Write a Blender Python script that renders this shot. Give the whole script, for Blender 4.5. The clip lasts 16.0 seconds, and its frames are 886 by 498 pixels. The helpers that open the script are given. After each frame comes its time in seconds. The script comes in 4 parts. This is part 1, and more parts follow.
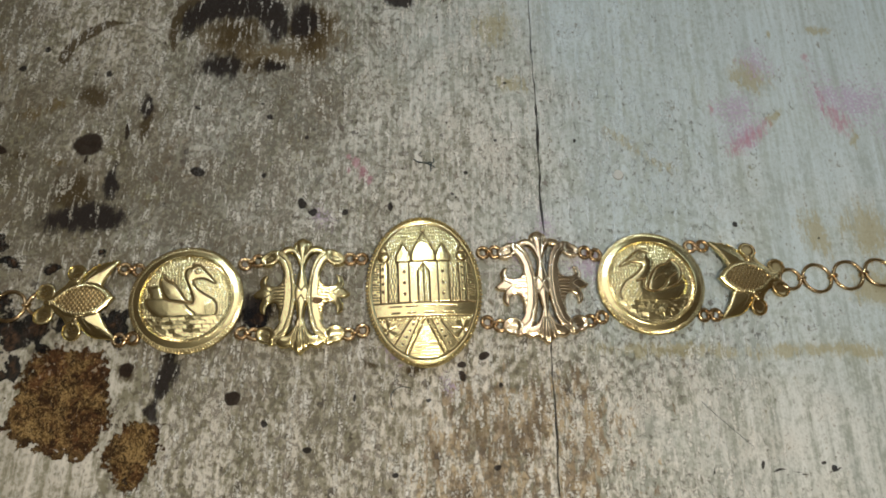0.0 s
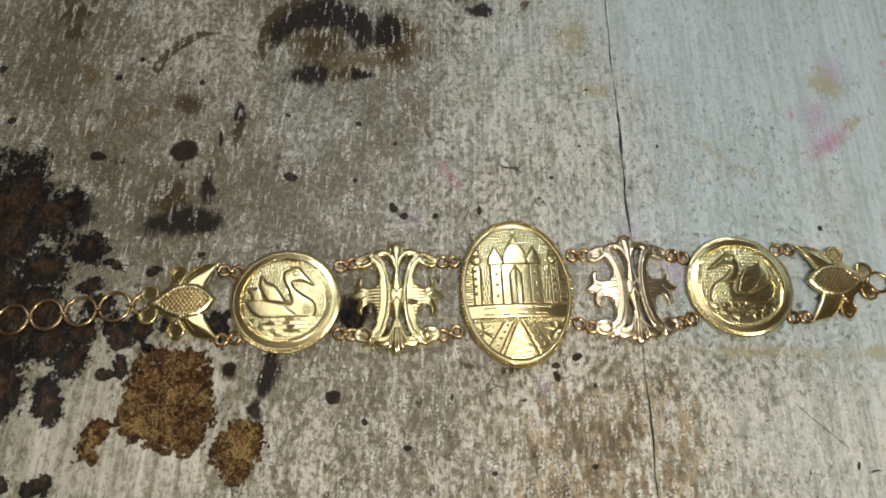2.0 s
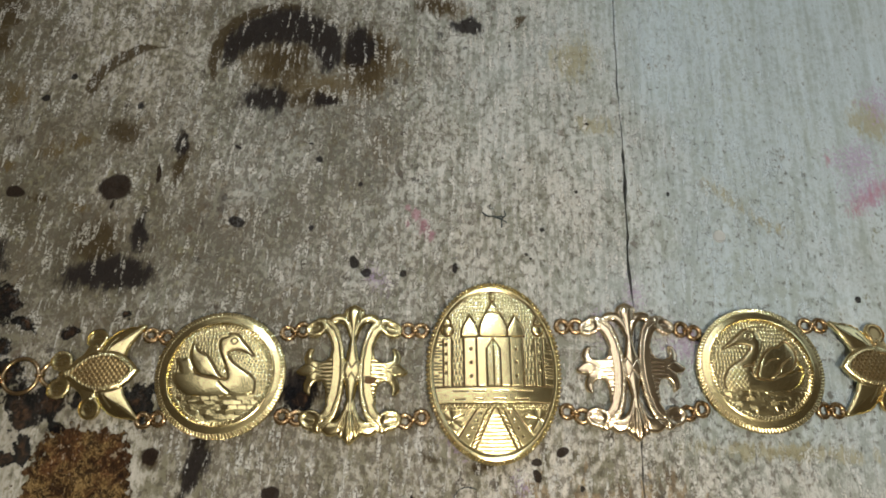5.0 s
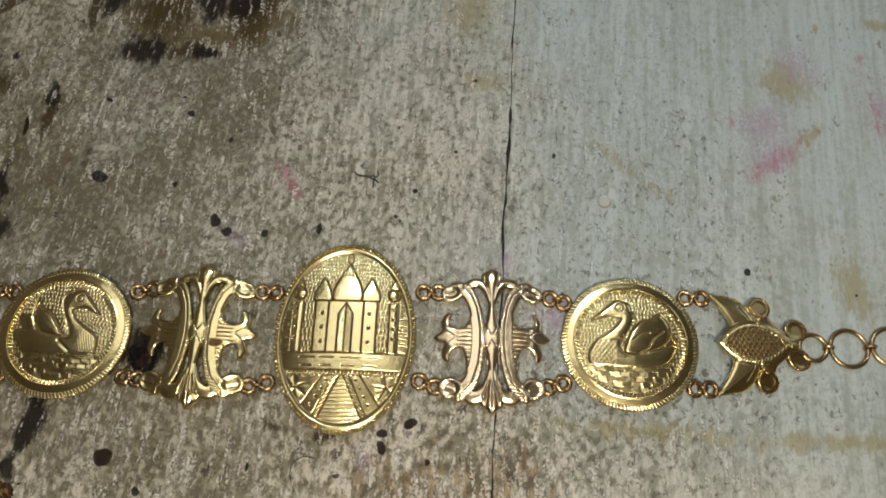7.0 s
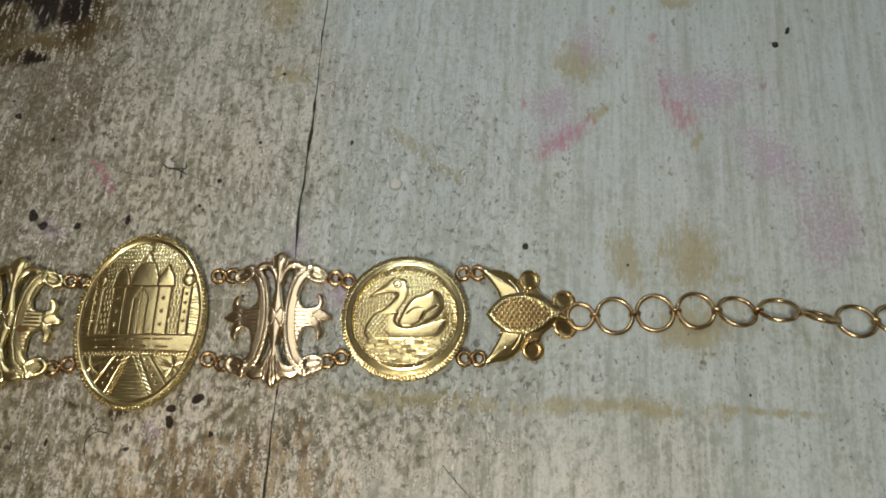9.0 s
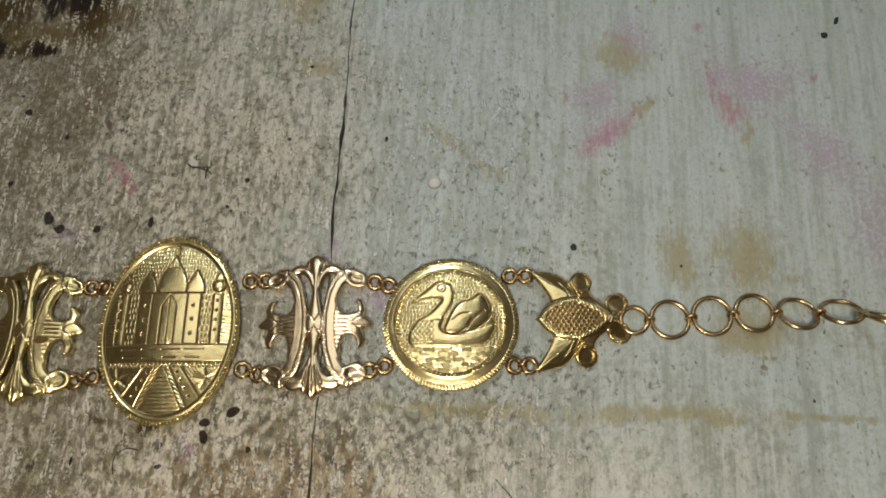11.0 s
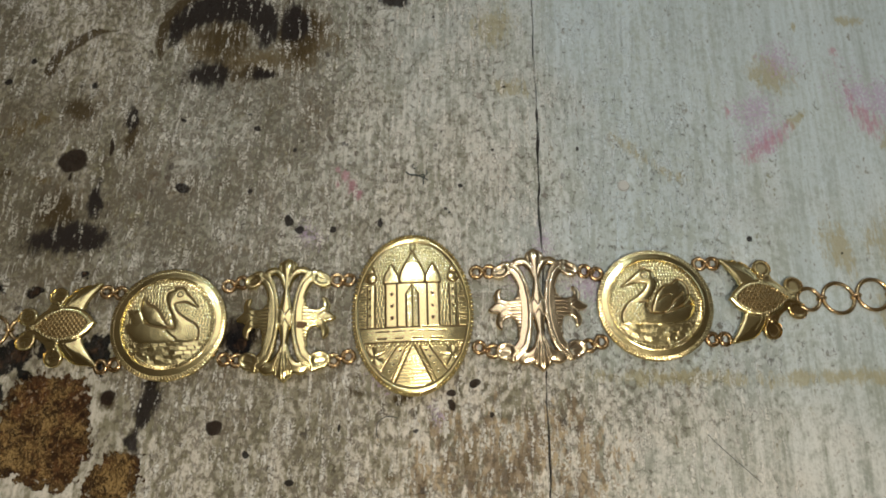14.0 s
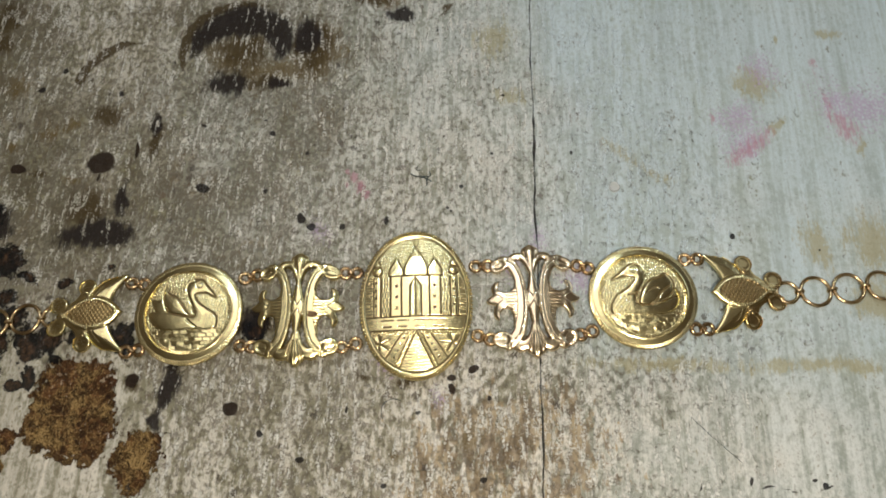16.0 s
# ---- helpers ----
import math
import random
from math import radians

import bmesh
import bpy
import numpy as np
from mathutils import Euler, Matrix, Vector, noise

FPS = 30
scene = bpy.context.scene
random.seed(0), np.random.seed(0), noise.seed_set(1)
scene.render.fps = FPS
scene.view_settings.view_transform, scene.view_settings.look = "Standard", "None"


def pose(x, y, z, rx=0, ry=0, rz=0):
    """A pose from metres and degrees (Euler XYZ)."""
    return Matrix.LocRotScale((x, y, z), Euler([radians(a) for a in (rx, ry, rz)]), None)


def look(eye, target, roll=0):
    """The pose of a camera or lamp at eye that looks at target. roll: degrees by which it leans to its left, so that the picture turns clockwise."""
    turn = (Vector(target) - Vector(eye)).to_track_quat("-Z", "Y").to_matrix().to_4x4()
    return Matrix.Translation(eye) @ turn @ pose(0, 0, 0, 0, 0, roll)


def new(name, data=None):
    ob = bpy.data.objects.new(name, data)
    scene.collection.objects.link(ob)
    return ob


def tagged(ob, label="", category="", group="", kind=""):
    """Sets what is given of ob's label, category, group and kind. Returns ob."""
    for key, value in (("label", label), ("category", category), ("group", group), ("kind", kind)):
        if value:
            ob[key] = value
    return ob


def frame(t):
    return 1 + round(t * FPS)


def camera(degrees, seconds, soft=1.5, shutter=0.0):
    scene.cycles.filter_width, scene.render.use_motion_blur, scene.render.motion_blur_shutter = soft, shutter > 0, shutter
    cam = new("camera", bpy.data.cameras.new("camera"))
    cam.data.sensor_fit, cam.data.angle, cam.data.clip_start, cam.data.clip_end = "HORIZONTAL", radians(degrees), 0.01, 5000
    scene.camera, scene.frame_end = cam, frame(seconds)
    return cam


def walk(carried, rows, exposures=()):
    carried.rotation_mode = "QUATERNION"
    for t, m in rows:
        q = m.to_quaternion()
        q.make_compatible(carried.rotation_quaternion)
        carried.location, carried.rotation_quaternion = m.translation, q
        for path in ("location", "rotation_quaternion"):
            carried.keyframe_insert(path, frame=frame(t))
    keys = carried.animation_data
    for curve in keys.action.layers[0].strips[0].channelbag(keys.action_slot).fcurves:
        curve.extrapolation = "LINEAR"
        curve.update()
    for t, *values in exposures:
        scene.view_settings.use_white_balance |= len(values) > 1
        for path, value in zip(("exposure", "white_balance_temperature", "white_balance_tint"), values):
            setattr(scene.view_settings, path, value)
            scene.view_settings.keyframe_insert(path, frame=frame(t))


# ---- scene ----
cam = camera(59.0, 16.0, soft=1.8)
# rows: seconds, eye and target in centimetres, roll in degrees
PATH = [
    (0, (-0.29, -5.243, 13.345), (-0.214, -4.431, 11.519), 6.6),
    (0.5, (-0.662, -5.609, 13.549), (-0.585, -4.779, 11.731), 6.4),
    (1, (-1.149, -5.564, 13.449), (-1.079, -4.743, 11.627), 6.0),
    (1.5, (-1.441, -5.495, 13.506), (-1.396, -4.672, 11.683), 4.5),
    (2, (-1.665, -5.56, 13.46), (-1.634, -4.717, 11.647), 3.7),
    (2.5, (-1.508, -5.237, 12.998), (-1.486, -4.395, 11.184), 3.5),
    (3, (-1.917, -4.521, 12.137), (-1.882, -3.72, 10.305), 4.7),
    (3.2, (-1.892, -4.33, 12.043), (-1.889, -3.52, 10.214), 2.4),
    (5.3, (-0.539, -3.33, 11.978), (-0.546, -2.537, 10.142), 3.2),
    (5.5, (-0.229, -3.333, 11.796), (-0.243, -2.554, 9.954), 2.9),
    (6, (0.465, -3.442, 11.588), (0.438, -2.673, 9.742), 2.0),
    (6.5, (1.073, -3.421, 11.619), (1.02, -2.654, 9.773), 0.3),
    (7, (1.824, -3.135, 11.308), (1.726, -2.395, 9.452), -2.4),
    (7.5, (2.676, -3.154, 11.435), (2.451, -2.4, 9.597), -9.9),
    (8, (4.058, -2.989, 11.53), (3.81, -2.255, 9.687), -11.6),
    (8.5, (5.553, -3.478, 11.453), (5.335, -2.736, 9.608), -12.5),
    (9, (5.638, -3.212, 11.723), (5.47, -2.498, 9.862), -9.7),
    (9.2, (5.48, -3.256, 11.71), (5.299, -2.523, 9.858), -10.1),
    (11.5, (4.229, -2.873, 11.216), (4.124, -2.18, 9.343), -6.0),
    (12, (3.651, -2.964, 11.268), (3.54, -2.27, 9.395), -6.5),
    (12.5, (3.034, -2.887, 11.22), (2.928, -2.188, 9.349), -6.8),
    (13, (2.108, -2.955, 11.124), (2.04, -2.257, 9.251), -4.4),
    (13.5, (1.288, -3.649, 12.101), (1.248, -2.926, 10.237), -2.1),
    (14, (0.709, -4.084, 13.065), (0.666, -3.351, 11.205), -1.8),
    (14.5, (0.697, -4.597, 13.777), (0.611, -3.831, 11.932), -4.1),
    (15, (0.862, -4.538, 13.767), (0.778, -3.766, 11.924), -4.1),
    (15.5, (0.876, -4.709, 13.787), (0.8, -3.926, 11.948), -3.6),
    (16, (0.886, -4.855, 13.805), (0.818, -4.077, 11.964), -3.1),
]
CM, MM = 0.01, 0.001
walk(cam, [(t, look(Vector(eye) * CM, Vector(target) * CM, roll)) for t, eye, target, roll in PATH],
     exposures=[(0, -0.21, 6180, 10), (1.5, -0.08, 6100, 10), (3, -0.01, 6050, 10), (5.5, -0.25, 6200, 10), (7, -0.39, 6420, 10), (9, -0.42, 6420, 10), (12.5, -0.51, 6750, 9), (14, -0.33, 6400, 10), (14.5, -0.27, 6300, 11), (15, -0.05, 6150, 10), (16, -0.03, 6150, 10)])

# ---- light ----
world = bpy.data.worlds.new("world")
scene.world = world
world.use_nodes = True
world.node_tree.nodes["Background"].inputs[0].default_value = (0.5, 0.6, 0.75, 1)
world.node_tree.nodes["Background"].inputs[1].default_value = 0.1


def area_lamp(name, eye, target, size, watts, colour, depth=0):
    data = bpy.data.lights.new(name, "AREA")
    data.shape, data.size, data.size_y = "RECTANGLE", size, depth or size
    data.energy, data.color = watts, colour
    ob = new(name, data)
    ob.matrix_world = look(eye, target)
    return ob


area_lamp("desk_lamp", (-0.01, 0.27, 0.42), (-0.01, 0.02, 0), 0.05, 0.42, (0.78, 0.92, 1.0))
area_lamp("bench_lamp", (0.032, -0.10, 0.23), (0.032, 0.0, 0), 0.06, 0.54, (1.0, 0.89, 0.72))
area_lamp("ceiling_light", (-0.19, 0.66, 1.83), (-0.19, 0.66, 0), 1.0, 4.8, (1.0, 0.965, 0.90), 0.92)
area_lamp("window_light", (1.38, 0.9, 0.65), (0, 0, 0), 0.9, 2.5, (0.74, 0.88, 1.0))


# ---- noise and fields, in millimetres ----
def value_noise(x, y, seed):
    xi, yi = np.floor(x).astype(np.int64), np.floor(y).astype(np.int64)
    u, v = x - xi, y - yi
    u, v = u * u * (3 - 2 * u), v * v * (3 - 2 * v)

    def corner(a, b):
        n = (a * 374761393 + b * 668265263 + seed * 982451653) & 0x7FFFFFFF
        n = ((n ^ (n >> 13)) * 1274126177) & 0x7FFFFFFF
        return ((n ^ (n >> 16)) & 0xFFFF) / 65535.0

    top = corner(xi, yi) * (1 - u) + corner(xi + 1, yi) * u
    low = corner(xi, yi + 1) * (1 - u) + corner(xi + 1, yi + 1) * u
    return (top * (1 - v) + low * v) * 2 - 1


def fbm(x, y, seed, octaves=4):
    total, amp = 0, 1.0
    for k in range(octaves):
        total = total + amp * value_noise(x * 2 ** k, y * 2 ** k, seed + 17 * k)
        amp *= 0.55
    return total / 1.9


def ease(a, b, x):
    t = np.clip((x - a) / (b - a), 0, 1)
    return t * t * (3 - 2 * t)


def blob(x, y, cx, cy, rx, ry, turn=0.0):
    """1 at the middle, 0 on the edge, below 0 outside."""
    c, s = math.cos(radians(turn)), math.sin(radians(turn))
    dx, dy = x - cx, y - cy
    return 1 - np.sqrt(((c * dx + s * dy) / rx) ** 2 + ((c * dy - s * dx) / ry) ** 2)


def seg(x, y, ax, ay, bx, by):
    """The distance from a straight line between two points."""
    dx, dy = bx - ax, by - ay
    t = np.clip(((x - ax) * dx + (y - ay) * dy) / (dx * dx + dy * dy), 0, 1)
    return np.hypot(x - ax - t * dx, y - ay - t * dy)


def stroke(x, y, points, radii, n=40):
    """The signed distance from a tapered stroke along a smooth curve through a few points."""
    p = np.array(points, float)
    r = np.interp(np.linspace(0, 1, n), np.linspace(0, 1, len(radii)), radii)
    if len(p) == 2:
        c = p[0] + (p[1] - p[0]) * np.linspace(0, 1, n)[:, None]
    else:
        q = np.vstack([2 * p[0] - p[1], p, 2 * p[-1] - p[-2]])
        c = []
        for k in np.linspace(0, len(p) - 1.0001, n):
            i, t = int(k), k - int(k)
            a, b, d, e = q[i:i + 4]
            c.append(0.5 * (2 * b + (d - a) * t + (2 * a - 5 * b + 4 * d - e) * t * t + (3 * b - a - 3 * d + e) * t ** 3))
        c = np.array(c)
    d = np.full(x.shape, 1e9)
    for (a, b), rad in zip(c, r):
        d = np.minimum(d, np.hypot(x - a, y - b) - rad)
    return d


def oval(x, y, cx, cy, rx, ry, turn=0.0):
    return -blob(x, y, cx, cy, rx, ry, turn) * min(rx, ry)


def outline(x, y, points, n=5):
    """The signed distance from a smooth closed curve through a few points."""
    p = np.array(points, float)
    c = []
    for i in range(len(p)):
        a, b, d, e = p[i - 1], p[i], p[(i + 1) % len(p)], p[(i + 2) % len(p)]
        for t in np.arange(n) / n:
            c.append(0.5 * (2 * b + (d - a) * t + (2 * a - 5 * b + 4 * d - e) * t * t + (3 * b - a - 3 * d + e) * t ** 3))
    dist, inside = np.full(x.shape, 1e9), np.zeros(x.shape, bool)
    for (ax, ay), (bx, by) in zip(c, c[1:] + c[:1]):
        dist = np.minimum(dist, seg(x, y, ax, ay, bx, by))
        inside ^= ((ay > y) != (by > y)) & (x < (bx - ax) * (y - ay) / (by - ay if by != ay else 1e-9) + ax)
    return np.where(inside, -dist, dist)


def curve(x, y, points):
    """The distance from a smooth open line."""
    return np.maximum(stroke(x, y, points, [0, 0], 60), 0)


def saw(v, pitch):
    """0 to 1 and back over one pitch."""
    return np.abs((v / pitch) % 1 - 0.5) * 2


# ---- materials ----
class Nodes:
    """A short hand for building a node material."""

    def __init__(self, name):
        self.mat = bpy.data.materials.new(name)
        self.mat.use_nodes = True
        self.tree = self.mat.node_tree
        self.bsdf = self.tree.nodes["Principled BSDF"]
        self.coord = self.tree.nodes.new("ShaderNodeTexCoord").outputs["Object"]

    def put(self, socket, value):
        if isinstance(value, bpy.types.NodeSocket):
            self.tree.links.new(value, socket)
        else:
            socket.default_value = value

    def node(self, kind, **values):
        n = self.tree.nodes.new(kind)
        for key, value in values.items():
            self.put(n.inputs[key], value)
        return n

    def math(self, op, a, b=0.0, c=0.0):
        n = self.tree.nodes.new("ShaderNodeMath")
        n.operation = op
        for socket, value in zip(n.inputs, (a, b, c)):
            self.put(socket, value)
        return n.outputs[0]

    def scaled(self, sx, sy, sz):
        n = self.tree.nodes.new("ShaderNodeVectorMath")
        n.operation = "MULTIPLY"
        self.put(n.inputs[0], self.coord)
        n.inputs[1].default_value = (sx, sy, sz)
        return n.outputs[0]

    def noise(self, sx, sy, detail=4.0, rough=0.55, warp=0.0):
        """Noise with sx and sy waves to the millimetre."""
        n = self.node("ShaderNodeTexNoise", Vector=self.scaled(sx * 1000, sy * 1000, sx * 1000), Scale=1.0, Detail=detail, Roughness=rough, Distortion=warp)
        return n.outputs["Fac"]

    def step(self, value, low, high, to=1.0):
        n = self.tree.nodes.new("ShaderNodeMapRange")
        n.interpolation_type = "SMOOTHSTEP"
        for socket, v in zip(n.inputs, (value, low, high, 0.0, to)):
            self.put(socket, v)
        return n.outputs[0]

    def mix(self, fac, a, b):
        n = self.tree.nodes.new("ShaderNodeMix")
        n.data_type = "RGBA"
        self.put(n.inputs[0], fac)
        for socket, v in ((n.inputs[6], a), (n.inputs[7], b)):
            self.put(socket, v if isinstance(v, bpy.types.NodeSocket) else (*v, 1))
        return n.outputs[2]

    def attr(self, name):
        n = self.tree.nodes.new("ShaderNodeAttribute")
        n.attribute_name = name
        return n.outputs["Fac"]

    def bump(self, height, strength, distance):
        n = self.node("ShaderNodeBump", Strength=strength, Distance=distance, Height=height)
        self.put(self.bsdf.inputs["Normal"], n.outputs[0])


def plain(name, colour, rough=0.8):
    m = Nodes(name)
    v = m.noise(0.004, 0.004)
    m.put(m.bsdf.inputs["Base Color"], m.mix(v, [c * 0.85 for c in colour], [min(1, c * 1.1) for c in colour]))
    m.bsdf.inputs["Roughness"].default_value = rough
    return m.mat


def worn_paint():
    """Brushed white paint on an old board: streaks, mottles, pits, raised white bristle marks with painted glints and
    many stains.
    """
    m = Nodes("worn_paint")
    fine = m.noise(2.3, 1.7, 4, 0.65)
    mottle = m.noise(0.95, 0.66, 5, 0.64)
    patch = m.noise(0.24, 0.16, 5, 0.62)
    broad = m.noise(0.085, 0.06, 3, 0.55)
    streak = m.noise(1.0, 0.055, 4, 0.6)
    wide_streak = m.noise(0.32, 0.022, 3, 0.55)
    wear, dirt, front, old = m.attr("wear"), m.attr("dirt"), m.attr("front"), m.attr("warm")

    def off(a, k):
        return m.math("MULTIPLY", m.math("SUBTRACT", a, 0.5), k)

    def total(*values):
        out = values[0]
        for v in values[1:]:
            out = m.math("ADD", out, v)
        return out

    def times(a, b):
        return m.math("MULTIPLY", a, b)

    # the coat: pale where it is thick, dull where it is thin
    rubbed = times(off(mottle, 2.6), m.math("ADD", 0.25, wear))
    coat = total(0.58, off(streak, 1.5), off(wide_streak, 0.9), off(fine, 0.7), rubbed, times(off(patch, 1.8), m.math("ADD", 0.2, wear)), times(wear, -0.24))
    # the bluish tones hold part of the cool window light in the paint colour
    pale = m.mix(old, (0.515, 0.60, 0.635), (0.70, 0.655, 0.57))
    pale = m.mix(times(front, 0.7), pale, (0.82, 0.755, 0.66))
    thin = m.mix(old, (0.335, 0.385, 0.375), (0.215, 0.195, 0.128))
    thin = m.mix(m.step(broad, 0.42, 0.62, 0.5), thin, m.mix(old, (0.345, 0.385, 0.335), (0.185, 0.175, 0.105)))
    col = m.mix(m.step(coat, 0.05, 0.95), thin, pale)
    # at the front the coat has gone in upright patches down to brown wood
    bare_wood = m.step(total(off(m.noise(0.85, 0.30, 5, 0.68, 0.4), 2.6), off(m.noise(0.20, 0.07, 3), 1.6), times(front, 1.0), -0.86), 0.0, 0.16, 0.82)
    col = m.mix(bare_wood, col, m.mix(m.step(patch, 0.4, 0.6), (0.16, 0.105, 0.05), (0.40, 0.30, 0.165)))
    # grime: a brown and yellow veil, then pits
    veil = m.step(total(dirt, off(patch, 2.6), off(mottle, 3.2), off(fine, 1.2), off(streak, 1.6)), 0.2, 1.15, 0.80)
    hue = m.mix(m.step(broad, 0.40, 0.52), (0.132, 0.098, 0.036), m.mix(m.step(m.noise(0.16, 0.13, 3), 0.46, 0.6), (0.125, 0.116, 0.066), (0.165, 0.152, 0.055)))
    col = m.mix(veil, col, m.mix(m.step(mottle, 0.4, 0.62), (0.047, 0.039, 0.019), hue))
    pit = total(m.noise(0.95, 0.72, 5, 0.66), off(fine, 0.25), times(off(wear, 1.0), 0.26), times(dirt, 0.10))
    col = m.mix(times(m.step(pit, 0.57, 0.68), 0.68), col, m.mix(patch, (0.035, 0.027, 0.018), (0.14, 0.11, 0.07)))
    # sparse hard specks
    cells = m.node("ShaderNodeTexVoronoi", Vector=m.scaled(400, 350, 400), Scale=1.0)
    chance = m.node("ShaderNodeSeparateColor", Color=cells.outputs["Color"])
    size = total(times(m.step(chance.outputs[0], 0.70, 1.0), 0.22), times(wear, 0.09), off(fine, 0.7), off(m.noise(1.3, 1.0, 2), 0.6))
    speck = times(m.step(m.math("SUBTRACT", size, cells.outputs["Distance"]), 0.0, 0.035), times(m.step(chance.outputs[0], 0.68, 0.70), m.step(wear, 0.42, 0.62)))
    col = m.mix(times(speck, 0.72), col, m.mix(chance.outputs[1], (0.025, 0.018, 0.013), (0.15, 0.11, 0.075)))

    grainy = total(off(m.noise(1.5, 0.42, 5, 0.66), 1.0), off(streak, 0.7), off(fine, 0.45))

    def stain(base, name, dark, light, strength, low, high, broken):
        f = m.step(total(m.attr(name), times(grainy, broken)), low, high, strength)
        return m.mix(f, base, m.mix(fine, dark, light))

    col = stain(col, "ochre", (0.25, 0.225, 0.115), (0.38, 0.345, 0.20), 0.74, -0.1, 0.7, 2.6)
    dotted = total(m.attr("violet"), off(m.noise(1.9, 1.5, 3, 0.7), 5.0), times(grainy, 0.8))
    col = m.mix(m.step(dotted, 0.1, 1.0, 0.72), col, m.mix(fine, (0.31, 0.215, 0.36), (0.47, 0.385, 0.50)))
    col = stain(col, "pink", (0.30, 0.075, 0.13), (0.44, 0.23, 0.27), 0.68, 0.0, 1.0, 2.8)
    col = stain(col, "rust", (0.062, 0.040, 0.014), (0.185, 0.135, 0.05), 0.88, -0.15, 0.55, 1.7)
    col = stain(col, "brown", (0.030, 0.020, 0.010), (0.095, 0.068, 0.030), 0.92, -0.1, 0.5, 1.3)
    col = stain(col, "ink", (0.008, 0.007, 0.008), (0.034, 0.026, 0.022), 0.96, -0.15, 0.4, 1.3)
    ragged = total(off(m.noise(0.9, 0.75, 5, 0.66), 1.1), off(fine, 0.4))
    mark = m.step(total(m.attr("mark"), times(ragged, 0.5)), 0.0, 0.2, 0.96)
    col = m.mix(mark, col, m.mix(mottle, (0.010, 0.007, 0.006), (0.036, 0.022, 0.014)))
    # bristle marks of thick paint standing along the grain, broken into short curls; their glints are painted in as
    # white
    hold = total(times(mark, -0.3), times(m.step(m.attr("ink"), -0.1, 0.5), -0.05), times(m.attr("smooth"), -0.5))
    row = m.step(total(m.noise(1.0, 0.2, 3, 0.55), off(patch, 0.28), off(m.noise(0.05, 0.05, 2), 0.25), hold, times(front, 0.04)), 0.545, 0.60)
    curl = m.step(total(m.noise(2.3, 2.1, 3, 0.6, 0.7), off(streak, 0.2)), 0.46, 0.54)
    stray = times(m.step(total(m.noise(1.9, 0.95, 3, 0.6, 0.8), hold), 0.625, 0.68), 0.7)
    ridge_glint = times(m.math("MAXIMUM", times(row, curl), stray), m.step(wear, 0.12, 0.5))
    white = m.mix(m.step(dirt, 0.3, 1.1), m.mix(m.step(old, 0.0, 0.6), (0.63, 0.72, 0.75), (0.80, 0.78, 0.715)), (0.58, 0.55, 0.45))
    col = m.mix(times(ridge_glint, 0.80), col, white)
    # bare patches of chipped board, and black tar with a brown heart
    chip = m.noise(0.6, 0.55, 6, 0.74, 1.4)
    shard = m.noise(1.9, 1.15, 4, 0.66, 2.2)
    lump = m.noise(0.22, 0.2, 4, 0.6, 0.5)
    board = m.mix(m.step(chip, 0.36, 0.66), (0.022, 0.012, 0.007), m.mix(m.step(lump, 0.4, 0.6), (0.155, 0.072, 0.029), (0.20, 0.12, 0.042)))
    board = m.mix(m.step(total(shard, off(chip, 0.5), off(lump, 0.5)), 0.53, 0.64, 0.85), board, (0.40, 0.27, 0.11))
    board = m.mix(m.step(total(m.noise(1.3, 1.1, 3, 0.6), off(lump, -0.6)), 0.67, 0.72, 0.8), board, (0.42, 0.33, 0.22))
    board = m.mix(m.step(m.attr("flake"), 0.3, 0.0, 0.5), board, (0.045, 0.024, 0.013))
    bare = m.step(total(m.attr("flake"), times(ragged, 1.0), off(m.noise(0.35, 0.3, 4, 0.6, 0.6), 1.5)), -0.03, 0.04)
    col = m.mix(bare, col, board)
    tar = m.step(total(m.attr("tar"), times(ragged, 1.5), times(grainy, 0.6)), -0.04, 0.16)
    heart = m.step(total(m.attr("tar"), off(patch, 2.4)), 0.35, 0.75, 0.85)
    col = m.mix(times(tar, 0.96), col, m.mix(heart, m.mix(m.step(chip, 0.5, 0.68), (0.005, 0.005, 0.006), (0.028, 0.019, 0.014)), m.mix(m.step(chip, 0.42, 0.66), (0.016, 0.010, 0.007), (0.10, 0.052, 0.026))))
    fleck = m.step(total(m.attr("fleck"), times(ragged, 0.7)), 0.0, 0.2)
    col = m.mix(times(fleck, 0.94), col, (0.02, 0.017, 0.016))
    m.put(m.bsdf.inputs["Base Color"], col)
    rough_part = m.math("MAXIMUM", m.math("MAXIMUM", tar, bare), m.math("MAXIMUM", veil, m.step(m.math("MAXIMUM", m.attr("ink"), m.attr("brown")), -0.1, 0.4)))
    rough_part = m.math("MAXIMUM", rough_part, m.math("MAXIMUM", mark, fleck))
    m.put(m.bsdf.inputs["Specular IOR Level"], total(times(m.math("SUBTRACT", 1.0, rough_part), 0.38), 0.08, times(ridge_glint, 0.4)))
    m.put(m.bsdf.inputs["Roughness"], total(0.36, times(veil, 0.2), times(ridge_glint, -0.12), times(bare, 0.1)))
    relief = total(times(ridge_glint, 0.9), times(total(fine, mottle), 0.5), times(streak, 0.5), times(m.step(pit, 0.57, 0.66), -0.5), times(speck, -0.4))
    relief = total(relief, times(bare, m.math("SUBTRACT", m.math("ADD", times(chip, 3.6), times(shard, 1.6)), 4.4)))
    m.bump(relief, 0.85, 0.00018)
    return m.mat


